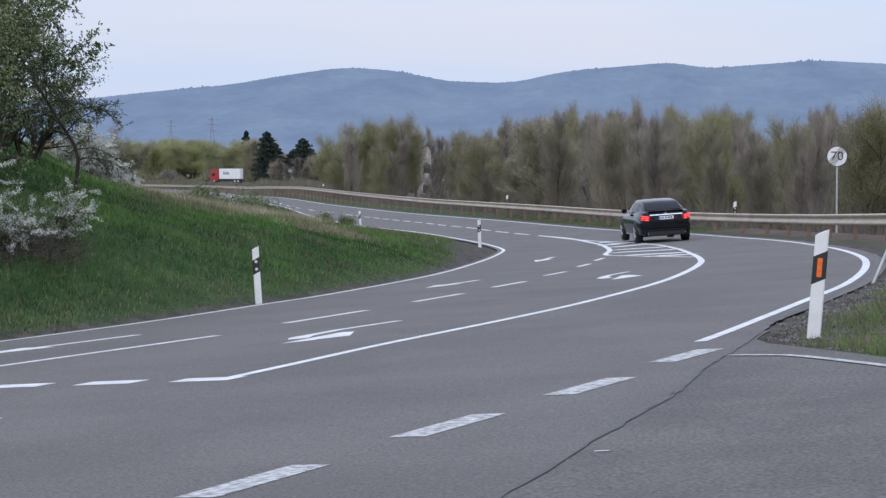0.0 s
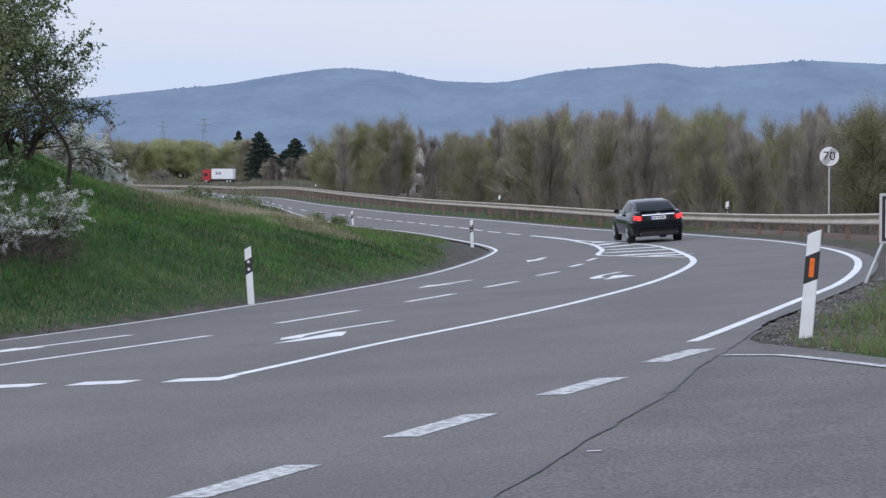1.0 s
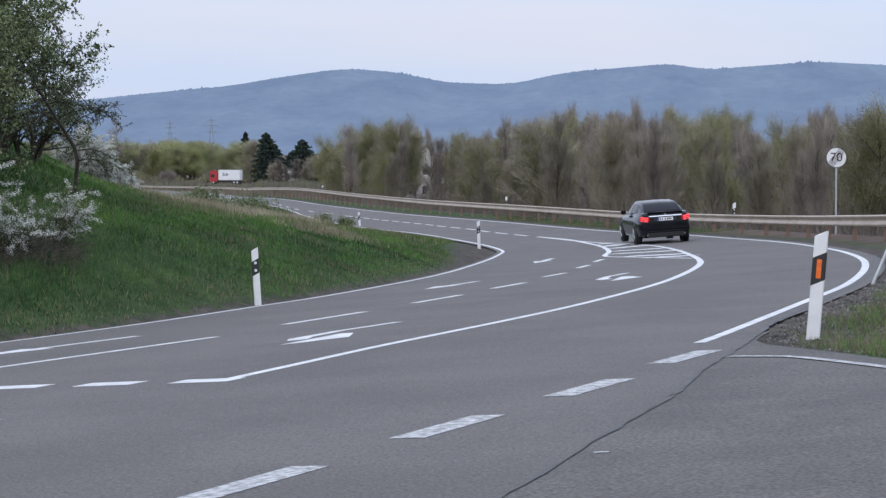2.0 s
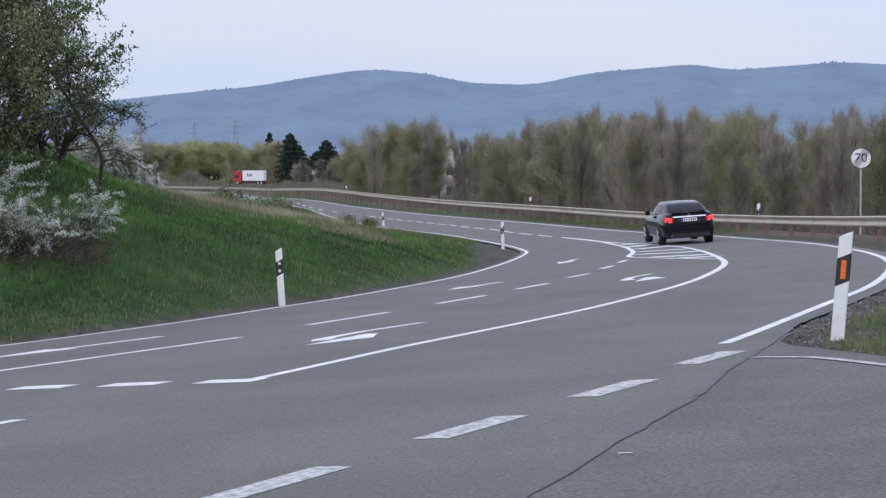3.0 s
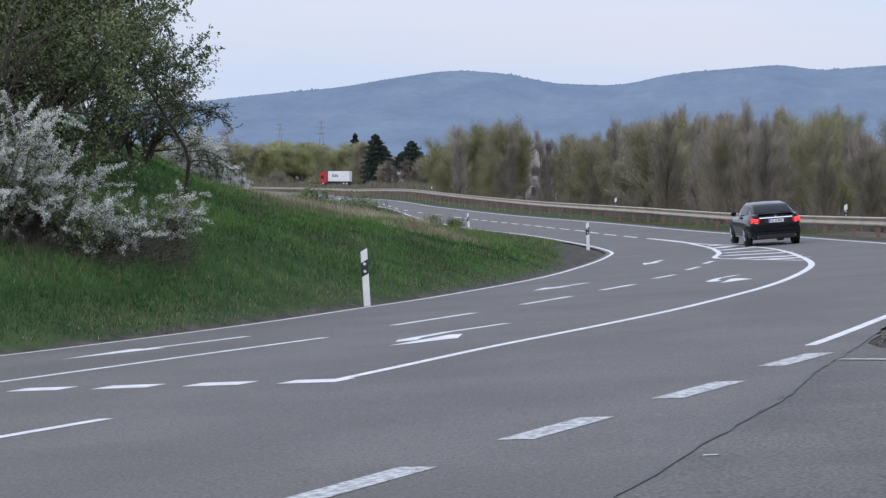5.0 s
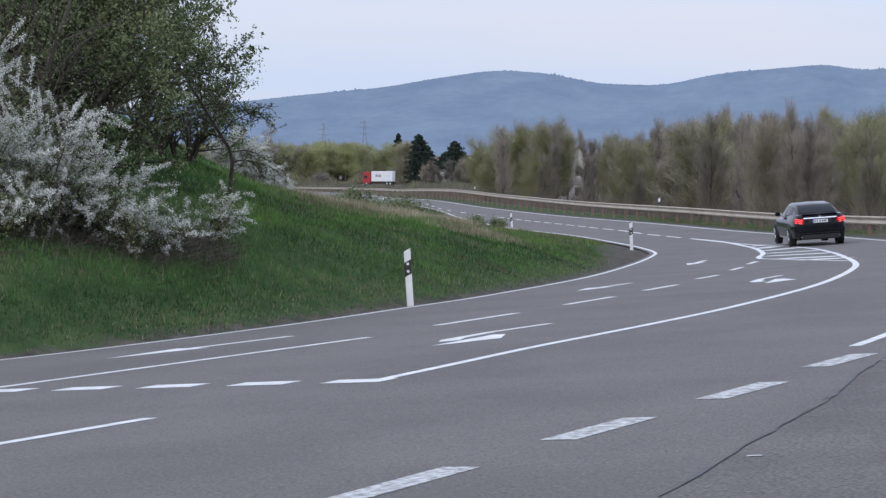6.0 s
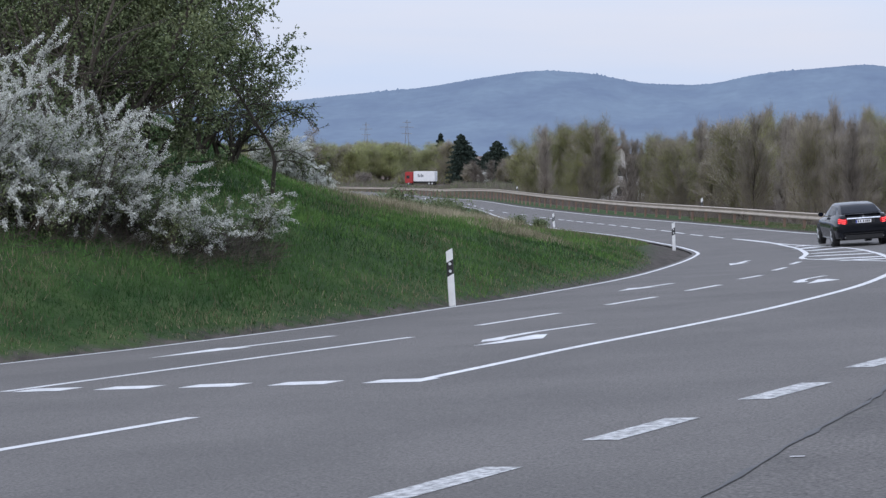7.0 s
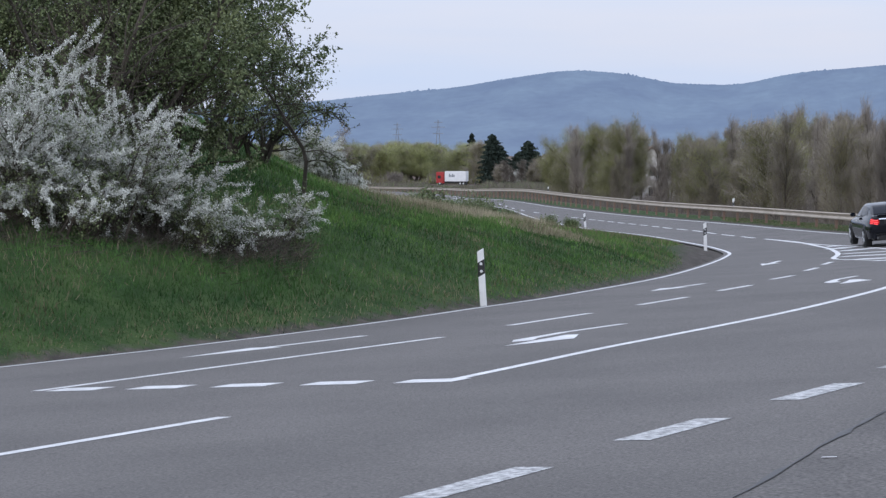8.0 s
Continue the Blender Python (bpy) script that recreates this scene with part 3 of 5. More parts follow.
def arching_thorn(at, seed, label, bole, branches, reach, size=1.0, gap=0.05):
    """A thorn tree with a leaning bole and long arching limbs, whose short shoots carry tufts of new leaf."""
    rng, nr = random.Random(seed), np.random.default_rng(seed)
    bole = [Vector((x * size, y * size, z * size)) for x, y, z in bole]
    segs, tufts = [], []

    def along(f):
        u = f * (len(bole) - 1)
        i = min(int(u), len(bole) - 2)
        return bole[i].lerp(bole[i + 1], u - i)

    n = 14
    for i in range(n):
        segs.append((along(i / n), along((i + 1) / n), 0.06 * size * (1 - 0.75 * i / n), 0.06 * size * (1 - 0.75 * (i + 1) / n)))

    def twig(p, d, length):
        """A thin drooping shoot with tufts along it."""
        m = max(3, int(length / 0.09))
        for i in range(m):
            d = (d + Vector((rng.gauss(0, 0.16), rng.gauss(0, 0.16), rng.gauss(-0.07, 0.1)))).normalized()
            q = p + d * (length / m)
            segs.append((p, q, 0.006, 0.004))
            for k in range(max(1, int(length / m / gap))):
                if rng.random() < 0.5:
                    tufts.append(p.lerp(q, rng.random()))
            p = q

    def limb(p, d, length, radius, sag, depth):
        m = max(5, int(length / 0.13))
        for i in range(m):
            d = (d + Vector((rng.gauss(0, 0.1), rng.gauss(0, 0.1), rng.gauss(0, 0.08) - sag / m))).normalized()
            q = p + d * (length / m)
            segs.append((p, q, radius * (1 - 0.8 * i / m), radius * (1 - 0.8 * (i + 1) / m)))
            if depth and i > 0 and rng.random() < 0.5:
                side = (d + 0.9 * Vector((rng.gauss(0, 1), rng.gauss(0, 1), rng.gauss(0.1, 0.6)))).normalized()
                limb(q, side, length * rng.uniform(0.3, 0.5), radius * 0.5, sag * 0.8, depth - 1)
            for _ in range(1 if depth else 2):
                side = (0.7 * d + Vector((rng.gauss(0, 0.7), rng.gauss(0, 0.7), rng.gauss(0.05, 0.5)))).normalized()
                twig(q, side, rng.uniform(0.12, 0.34))
            p = q

    for k in range(branches):
        f = 0.2 + 0.8 * (k + rng.random()) / branches
        a = rng.gauss(0, 0.75) + (math.pi if k % 4 == 3 else 0)
        d = Vector((math.cos(a), math.sin(a), rng.uniform(0.3, 1.0))).normalized()
        limb(along(f), d, reach * size * rng.uniform(0.65, 1.15) * min(1.0, 0.35 + 1.3 * f), 0.022, rng.uniform(0.7, 1.5), 1)
    e = thing("hawthorn_tree", pose(*at), label, "tree")
    v, f = tube_mesh(segs, 4)
    child("trunk", mesh_from("trunk", v, f, M_BARK), e)
    child("crown", fast_mesh("crown", shards(nr, np.array(tufts), 0.036, 3, jitter=0.02, long=1.4), 4, M_LEAF), e)
    return e


def on_land(x, y, sink=0.0):
    return (x, y, float(land_z(np.array([x]), np.array([y]))[0]) - sink)


def at_angle(px, y):
    """A place on the land at depth y, by its bearing."""
    return on_land((px - 784) / 4000 * y, y)


# the bank's shrubs and trees
BIG = "large thorn shrub covered in white blossom on the grassy bank"
LOW = "low sprawling thorn shrub with white blossom"
for px, y, w, h, sd, dn in ((-300, 34.6, 2.6, 2.15, 11, 1.3), (-405, 33.6, 2.4, 2.3, 12, 1.3), (-205, 35.2, 2.0, 2.25, 13, 1.2), (-350, 33.4, 1.9, 1.8, 16, 1.0), (-155, 35.4, 1.5, 1.6, 18, 0.8), (-250, 34.2, 1.8, 1.9, 19, 0.9)):
    blossom_shrub("blossom_shrub", at_angle(px, y), w, h, sd, BIG, dn)
blossom_shrub("blossom_shrub", at_angle(-75, 35.6), 1.15, 1.15, 14, LOW, 0.8, 0.1)
blossom_shrub("blossom_shrub", at_angle(-20, 36.3), 0.9, 1.15, 17, LOW, 0.6, 0.1)
blossom_shrub("blossom_shrub", at_angle(100, 38.4), 0.5, 0.95, 15, "small thin thorn shrub with sparse white blossom", 0.3, 0.1)
for i, (px, y, w, h) in enumerate([(148, 62, 0.9, 1.3), (178, 64, 0.9, 1.15), (206, 66, 0.8, 0.85), (232, 68, 0.7, 0.55)]):
    blossom_shrub("blossom_shrub", at_angle(px, y), w, h, 30 + i, "rounded pale blossoming shrub on the crest of the bank", 0.8, 0, 0.6)
ARCH = "leaning hawthorn tree with arching limbs and tufted new leaves"
arching_thorn(at_angle(133, 46), 21, ARCH, [(0, 0, -0.2), (0.08, 0, 0.84), (-0.5, 0.1, 1.75), (-1.12, 0.0, 2.8), (-1.8, 0.1, 4.1)], 15, 1.7)
leafy_tree("hawthorn_tree", at_angle(-5, 50), 2.7, 1.9, 28, "low twiggy hawthorn in thin new leaf", 1, 0.04, (0, 0), 3, 4, gap=0.045)
leafy_tree("hawthorn_tree", at_angle(52, 50.5), 2.1, 1.7, 29, "low twiggy hawthorn in thin new leaf", 1, 0.04, (0, 0), 3, 4, gap=0.05)
BARE = "brown leafless thorn tree with tangled twigs above the blossom"
leafy_tree("thorn_tree", at_angle(-285, 38.5), 4.2, 2.8, 41, BARE, 1, 0.03, (0, 0), 3, 5, gap=0.4)
leafy_tree("thorn_tree", at_angle(-185, 39.5), 4.0, 2.4, 42, BARE, 1, 0.03, (0, 0), 3, 5, gap=0.3)
DENSE = "dense hawthorn tree in fresh dark green leaf"
leafy_tree("hawthorn_tree", at_angle(-105, 43), 4.0, 2.1, 22, DENSE, 2, 0.045, (0, 0), 3, 5, gap=0.04)
leafy_tree("hawthorn_tree", at_angle(-150, 41), 4.4, 3.0, 23, DENSE, 2, 0.045, (0, 0), 3, 5, gap=0.04)
leafy_tree("hawthorn_tree", at_angle(-280, 42), 4.4, 3.2, 24, DENSE, 2, 0.045, (0, 0), 3, 5, gap=0.04)
leafy_tree("hawthorn_tree", at_angle(-400, 41), 4.4, 3.2, 25, DENSE, 2, 0.045, (0, 0), 3, 5, gap=0.04)


# ------------------------------------------------------------------ forest beyond the guard rail
def forest_tree(seed, tall, wide, twigs, leaf_mat, leaves, upright):
    """Trunk and crown meshes of one woodland tree."""
    rng, nr = random.Random(seed), np.random.default_rng(seed)
    segs, tips = [], []
    top = Vector((rng.gauss(0, 0.3), rng.gauss(0, 0.3), tall * 0.92))
    p = Vector((0, 0, -0.4))
    n = 8
    for i in range(n):
        q = Vector((0, 0, -0.4)).lerp(top, (i + 1) / n) + Vector((rng.gauss(0, 0.08), rng.gauss(0, 0.08), 0))
        segs.append((p, q, 0.13 * (1 - i / n) + 0.015, 0.13 * (1 - (i + 1) / n) + 0.012))
        if i >= 1:
            for _ in range(5 if i < 6 else 3):
                a = rng.uniform(0, 2 * math.pi)
                reach = wide * 0.5 * (1.1 - 0.5 * i / n) * rng.uniform(0.7, 1.1)
                d = Vector((math.cos(a), math.sin(a), upright * (1 + 0.25 * (i >= 6))))
                grow(rng, p.lerp(q, rng.random()), d, reach * 1.2, 0.04, 1, 0.5, segs, tips, 0.5, (2, 3), 0.6)
        p = q
    v, f = tube_mesh([s for s in segs if s[2] > 0.006], 4)
    trunk = mesh_from("trunk", v, f, M_BARK)
    t = np.array([p for p, d, s in tips])
    dr = np.array([d for p, d, s in tips])
    rep = twigs
    b = np.repeat(t, rep, 0) + nr.normal(0, 0.12, (len(t) * rep, 3))
    d2 = np.repeat(dr, rep, 0) + nr.normal(0, 0.42, (len(t) * rep, 3)) + np.array([0, 0, 0.22 * upright])
    d2 /= np.linalg.norm(d2, axis=1)[:, None]
    tw = fast_mesh("crown", slivers(nr, b, d2, nr.uniform(0.3, 1.0, len(b)), 0.017), 3, M_TWIG)
    lv = fast_mesh("crown", shards(nr, t, 0.033, leaves * 13, jitter=0.28), 4, leaf_mat) if leaves else None
    return trunk, tw, lv


M_BUD = mat("budding_leaves", (0.16, 0.155, 0.075), (0.24, 0.225, 0.10), 0.3, 0.8, island=0.35, rnd=0.3, spec=0.15)
KINDS = [forest_tree(51, 8.0, 3.6, 9, None, 0, 1.7), forest_tree(52, 8.0, 4.0, 11, M_BUD, 2, 1.3), forest_tree(53, 7.4, 4.4, 6, M_WILLOW, 9, 0.9),
         forest_tree(54, 8.5, 3.0, 9, None, 0, 2.2), forest_tree(55, 7.6, 4.2, 8, M_WILLOW, 4, 1.1), forest_tree(56, 7.4, 3.8, 11, M_BUD, 3, 1.2)]
# Yellow-green spring leaf, lightened beyond M_WILLOW to hold the valley's haze.
M_SPRING_HAZED = mat("hazed_spring_willow", (0.235, 0.265, 0.10), (0.36, 0.38, 0.155), 0.12, 0.8, island=0.2, rnd=0.25, spec=0.15)
KINDS.append(forest_tree(57, 7.6, 4.6, 5, M_SPRING_HAZED, 7, 0.9))
LABELS = ["bare grey-brown woodland tree with fine twigs", "woodland tree just coming into bud", "round willow in yellow-green spring leaf",
          "tall bare poplar-like tree with upright twigs", "yellow-green willow with thin new leaf", "brownish budding woodland tree", "pale yellow-green willow in the hazy valley"]


def forest():
    rng = random.Random(7)
    rail = OUTER
    spots = []
    tries = 0
    while len(spots) < 300 and tries < 6000:
        tries += 1
        i = rng.randrange(60, min(len(rail) - 1, 380))
        off = rng.uniform(9, 46) if i < 250 else rng.uniform(8, 60)
        t = rail[i + 1] - rail[i - 1]
        t = t / np.linalg.norm(t)
        x, y = rail[i] + off * np.array([t[1], -t[0]])
        if y < 62 or x / y > 0.30 or x / y < (595 - 784) / 4000 or float(signed_distance(OUTER, np.array([x]), np.array([y]))[0]) < 7.5:
            continue
        if min((math.hypot(x - a, y - b) for a, b in spots), default=9) < 1.7:
            continue
        spots.append((x, y))
    # the woods' height against the sky, and where willows stand, by bearing
    heights = [(560, 226), (600, 224), (726, 222), (731, 232), (784, 230), (812, 244), (875, 244), (888, 215), (935, 218), (965, 220), (1005, 200), (1020, 200), (1036, 216), (1100, 202), (1135, 195), (1180, 197), (1198, 208), (1243, 204), (1295, 206), (1305, 238), (1346, 238), (1360, 228), (1422, 226), (1435, 204), (1500, 200), (1568, 190), (1800, 190)]
    willows = [(590, 728), (812, 876), (962, 1004), (1196, 1300), (1356, 1424), (1496, 1545)]
    for x, y in spots:
        bear = 784 + 4000 * x / y
        front = y < 170 and float(signed_distance(OUTER_ROUGH, np.array([x]), np.array([y]))[0]) < 11.5
        if any(a < bear < b for a, b in willows) and not front:
            k = rng.choices(range(7), (0.4, 1, 4, 0.4, 3, 1, 3))[0]
        else:
            k = rng.choices(range(6), (4, 2.5, 0.3, 5, 0.5, 2.5))[0]
        if 706 < bear < 790:
            k = rng.choice((0, 3))
            if y < 305 and bear > 728 and rng.random() < 0.45:
                continue
        place = on_land(x, y)
        top = EYE + (262 - np.interp(bear, *zip(*heights))) / 4000 * y
        sc = (top - place[2]) / (8.0 if k in (0, 1, 3) else 7.4) * rng.choice((0.9, 0.86, 0.8, 0.72, 0.6))
        sc = max(0.4, min(1.5, sc))
        e = thing("woodland_tree", pose(*place), LABELS[k], "tree", "woodland beyond the guard rail")
        e.rotation_euler = (0, 0, rng.uniform(0, 6.28))
        wide = sc * (1.15 if k in (2, 4) else 0.75)
        e.scale = (wide * rng.uniform(0.9, 1.15), wide * rng.uniform(0.9, 1.15), sc)
        trunk, tw, lv = KINDS[k]
        child("trunk", trunk, e)
        child("crown", tw, e)
        if lv:
            child("foliage", lv, e)


forest()


def thicket():
    """Brushwood filling the edge of the woods."""
    nr = np.random.default_rng(9)
    line = cut(OUTER, 62, 330)
    i = nr.integers(1, len(line) - 1, 130000)
    t = line[i] - line[i - 1]
    t /= np.linalg.norm(t, axis=1)[:, None]
    off = 6.0 + 34 * nr.random(len(i)) ** 1.3
    x = line[i, 0] + off * t[:, 1] + nr.normal(0, 0.5, len(i))
    y = line[i, 1] - off * t[:, 0] + nr.normal(0, 0.5, len(i))
    ok = (x / y < 0.27) & (signed_distance(OUTER[::4], x, y) > 5)
    x, y = x[ok], y[ok]
    z = land_z(x, y)
    h = nr.uniform(0.5, 2.4, len(x)) * (0.7 + 0.5 * np.sin(x * 0.9) * np.sin(y * 0.23))
    d = np.stack([nr.normal(0, 0.45, len(x)), nr.normal(0, 0.45, len(x)), np.ones(len(x))], 1)
    d /= np.linalg.norm(d, axis=1)[:, None]
    b = np.stack([x, y, z - 0.1 + nr.random(len(x)) * h * 0.5], 1)
    ob = new("thicket", fast_mesh("thicket", slivers(nr, b, d, np.maximum(h, 0.4), 0.022), 3, M_BRUSH))
    tagged(ob, "dense bare brown brushwood at the edge of the woods", "brushwood", kind="stuff")


thicket()


# ------------------------------------------------------------------ grass
def grass():
    nr = np.random.default_rng(3)
    n = 520000
    y = 20 + 105 * nr.random(n) ** 1.5
    x = -0.315 * y + nr.random(n) * (0.34 * y)
    near_line = INNER[(INNER[:, 1] > -5) & (INNER[:, 1] < 190)][::3]
    q = -signed_distance(near_line, x, y)
    patch = 0.45 * (np.sin(x * 0.9 + 2.1 * np.sin(y * 0.31)) * np.sin(y * 0.45 + 1.7 * np.sin(x * 0.7)) + 0.6 * np.sin(x * 2.3 - y * 0.8) * np.sin(y * 1.1 + x))
    ok = (q > 0.35 + 0.5 * nr.random(n) + 1.6 * np.exp(-((y - 80) / 10) ** 2)) & (q < 22)
    x, y, q, patch = x[ok], y[ok], q[ok], patch[ok]
    z = land_z(x, y)
    h = nr.uniform(0.04, 0.15, len(x)) * (1 + 1.1 * np.maximum(patch, 0)) * (0.55 + 0.45 * step01(0.4, 2.0, q))
    d = np.stack([nr.normal(0, 0.4, len(x)), nr.normal(0, 0.4, len(x)), np.ones(len(x))], 1)
    d /= np.linalg.norm(d, axis=1)[:, None]
    dry = (nr.random(len(x)) < 0.015 + 0.5 * np.maximum(0, -patch - 0.15) + 0.25 * np.exp(-((q - 0.6) / 0.6) ** 2) + 0.5 * np.exp(-((y - 84) / 14) ** 2) * (nr.random(len(x)) < 0.5))
    dry |= nr.random(len(x)) < 0.75 * np.exp(-((x + 4.2) / 2.4) ** 2 - ((y - 90) / 9) ** 2)
    straw = np.exp(-((x + 3.6) / 1.1) ** 2 - ((y - 65) / 2.6) ** 2) + 0.8 * np.exp(-((x + 7.0) / 1.3) ** 2 - ((y - 61) / 6) ** 2)
    dry |= nr.random(len(x)) < 0.85 * straw
    h = h * (1 + 1.1 * straw * nr.random(len(x)))
    dry |= (nr.random(len(x)) < 0.07) & (x / y < -0.155) & (q > 2.2) & (q < 6)
    b = np.stack([x, y, z - 0.01], 1)
    # brighter green grass higher on the slope, away from the shrubs and the road
    bright_blades = (nr.random(len(x)) < np.clip(0.25 + 0.9 * patch + 0.5 * step01(2.5, 6, q), 0, 0.9) * step01(34, 48, y) * step01(-0.20, -0.14, x / y)) & ~dry
    for name, sel, m, lab in (("grass", ~dry & ~bright_blades, M_GRASS, "dark green grass on the bank"), ("grass", bright_blades, M_BRIGHT_GRASS, "bright green grass on the bank"), ("dry_grass", dry, M_DRY, "straw-coloured dead grass stalks")):
        w = nr.uniform(0.008, 0.016, sel.sum()) * (1 + (y[sel] - 30) / 80)
        ob = new(name, fast_mesh(name, slivers(nr, b[sel], d[sel], h[sel] * (1.35 if name == "dry_grass" else 1), w), 3, m))
        tagged(ob, lab, "grass", kind="stuff")


grass()


def straw():
    """Tall dead grass standing along the crest of the knoll."""
    nr = np.random.default_rng(31)
    n = 15000
    k = nr.random(n)
    x = np.where(k < 0.5, nr.uniform(-8.6, -5.2, n), np.where(k < 0.8, nr.uniform(-7.2, -4.2, n), nr.normal(-3.5, 0.6, n)))
    y = np.where(k < 0.5, nr.normal(67, 3, n), np.where(k < 0.8, nr.normal(86, 3, n), nr.normal(65, 1.6, n)))
    ok = np.sin(x * 2.1 + 1.3 * np.sin(y * 0.9)) + np.sin(y * 1.3 + x) > nr.normal(-0.3, 0.6, n)
    x, y, k = x[ok], y[ok], k[ok]
    d = np.stack([nr.normal(0, 0.28, len(x)), nr.normal(0, 0.28, len(x)), np.ones(len(x))], 1)
    d /= np.linalg.norm(d, axis=1)[:, None]
    h = nr.uniform(0.12, 0.42, len(x)) * np.where(k > 0.8, 0.6, 1.0)
    b = np.stack([x, y, land_z(x, y) - 0.01], 1)
    tagged(new("dry_grass", fast_mesh("dry_grass", slivers(nr, b, d, h, nr.uniform(0.012, 0.024, len(x))), 3, M_STRAW)), "tall straw-coloured dead grass along the crest", "grass", kind="stuff")


straw()


# ------------------------------------------------------------------ guard rail
def guard_rail():
    base = offset_line(OUTER, 1.3)
    base = base[(base[:, 1] > 72) & (base[:, 1] < 420)]
    line = curve_through([(11.9, 38), (11.75, 47), (11.3, 57), (11.15, 66)] + [tuple(p) for p in base[::8]], 1.0)
    z0 = np.maximum(land_z(line[:, 0], line[:, 1]), road_z(line[:, 0], line[:, 1]) - 0.12) - 0.05
    z0 = z0 + np.interp(line[:, 1], [90, 126, 150, 170, 210, 246, 290, 335, 390], [0, 0.12, 0.21, 0.3, 0.48, 0.54, 0.44, 0.22, 0])
    e = thing("guard_rail", pose(0, 0, 0), "weathered galvanised steel crash barrier on short rusty posts", "guard rail")
    prof = [(0.0, 0.75), (0.035, 0.735), (0.045, 0.70), (0.0, 0.655), (-0.035, 0.62), (-0.035, 0.585), (0.0, 0.55), (0.045, 0.505), (0.035, 0.46), (0.0, 0.445)]
    t = np.gradient(line, axis=0)
    t /= np.linalg.norm(t, axis=1)[:, None]
    nrm = np.stack([-t[:, 1], t[:, 0]], 1)         # towards the road
    k = len(prof)
    for s0 in range(0, len(line) - 1, 4):
        s1 = min(s0 + 4, len(line) - 1)
        v = []
        for back_ in (0.0, -0.008):
            for i in range(s0, s1 + 1):
                for o, h in prof:
                    q = line[i] + nrm[i] * (o + back_)
                    v.append((q[0], q[1], z0[i] + h))
        m = s1 - s0 + 1
        f = []
        for i in range(m - 1):
            for j in range(k - 1):
                a = i * k + j
                f.append((a, a + 1, a + k + 1, a + k))
                c = m * k + a
                f.append((c, c + k, c + k + 1, c + 1))
            for j in (0, k - 1):
                a, c = i * k + j, m * k + i * k + j
                f.append((a, a + k, c + k, c))
        child("beam", mesh_from("beam", v, f, M_ZINC, True), e)
    bm = bmesh.new()
    for xx, yy, x2, y2 in ((-0.05, -0.06, 0.05, -0.052), (-0.05, 0.052, 0.05, 0.06), (-0.05, -0.052, -0.044, 0.052)):
        box(bm, xx, yy, -0.6, x2, y2, 0.68)
    box(bm, -0.02, 0.06, 0.52, 0.02, 0.1, 0.68)
    me = bpy.data.meshes.new("post")
    bm.to_mesh(me)
    bm.free()
    me.materials.append(M_RUST)
    for i in range(0, len(line), 4):
        p = child("post", me, e)
        q = line[i] - nrm[i] * 0.14
        p.matrix_basis = Matrix.Translation((q[0], q[1], z0[i])) @ Matrix.Rotation(math.atan2(nrm[i][1], nrm[i][0]) - math.pi / 2, 4, "Z")
    return line, z0, nrm


RAIL, RAIL_Z, RAIL_N = guard_rail()


# ------------------------------------------------------------------ delineator posts
def delineator(at, lean_x=0.0, lean_y=0.0, turn=0.0, orange=False, reflectors=2, tall=1.0, label="white plastic delineator post with a slanting black band"):
    e = thing("delineator_post", pose(*at) @ pose(0, 0, 0, lean_y, lean_x, turn), label, "road post", "delineator posts along the road")

    def slab(z0l, z0r, z1l, z1r, grow_):
        """A post section with slanting ends; rounded triangular plan."""
        plan = [(-0.06, -0.015), (-0.05, -0.03), (0.05, -0.03), (0.06, -0.015), (0.03, 0.06), (0.0, 0.075), (-0.03, 0.06)]
        bm = bmesh.new()
        lo, hi = [], []
        for px, py in plan:
            px, py = px * grow_, py * grow_
            k = (px / 0.06 + 1) / 2
            lo.append(bm.verts.new((px, py, z0l + (z0r - z0l) * k)))
            hi.append(bm.verts.new((px, py, z1l + (z1r - z1l) * k)))
        n = len(plan)
        for i in range(n):
            bm.faces.new((lo[i], lo[(i + 1) % n], hi[(i + 1) % n], hi[i]))
        bm.faces.new(lo[::-1])
        bm.faces.new(hi)
        return bm
    t = tall
    part("shaft", slab(-0.1, -0.1, t - 0.06, t, 1.0), M_WHITE, e)
    band = part("band", slab(t - 0.50, t - 0.44, t - 0.25, t - 0.19, 1.04), M_BLACK, e, "black band")
    if orange:
        part("reflector", box(bmesh.new(), -0.022, -0.037, t - 0.43, 0.022, -0.0312, t - 0.26, 0.002), M_ORANGE, band, "upright orange reflector")
    elif reflectors:
        for k in (0, 1):
            part("reflector", cyl(bmesh.new(), (0.0, -0.031, t - 0.40 + 0.13 * k), (0.0, -0.038, t - 0.40 + 0.13 * k), 0.026, n=14), M_REFLEX, band, "round silver reflector")
    return e


delineator(on_land(-3.2, 39.2), -3.5, turn=4, tall=1.03)
delineator((3.30, 20.1, float(road_z(3.3, 20.1)) - 0.06), 4.4, turn=-8, orange=True, tall=1.03, label="white plastic delineator post with an orange reflector")
delineator(on_land(1.38, 84.6), -2, turn=6, tall=1.05)
delineator(on_land(-4.85, 133), -5, turn=8, tall=0.9)
delineator(on_land(-22.0, 236), -10, turn=10, tall=0.7)
# posts bolted on top of the guard rail
def rail_post(bearing):
    i = int(np.argmin(np.abs(784 + 4000 * RAIL[:, 0] / RAIL[:, 1] - bearing) + (RAIL[:, 1] < 70) * 1e5))
    q = RAIL[i] - RAIL_N[i] * 0.1
    delineator((q[0], q[1], RAIL_Z[i] + 0.70), 0, turn=5, tall=0.5, reflectors=1, label="short white delineator post mounted on the crash barrier")


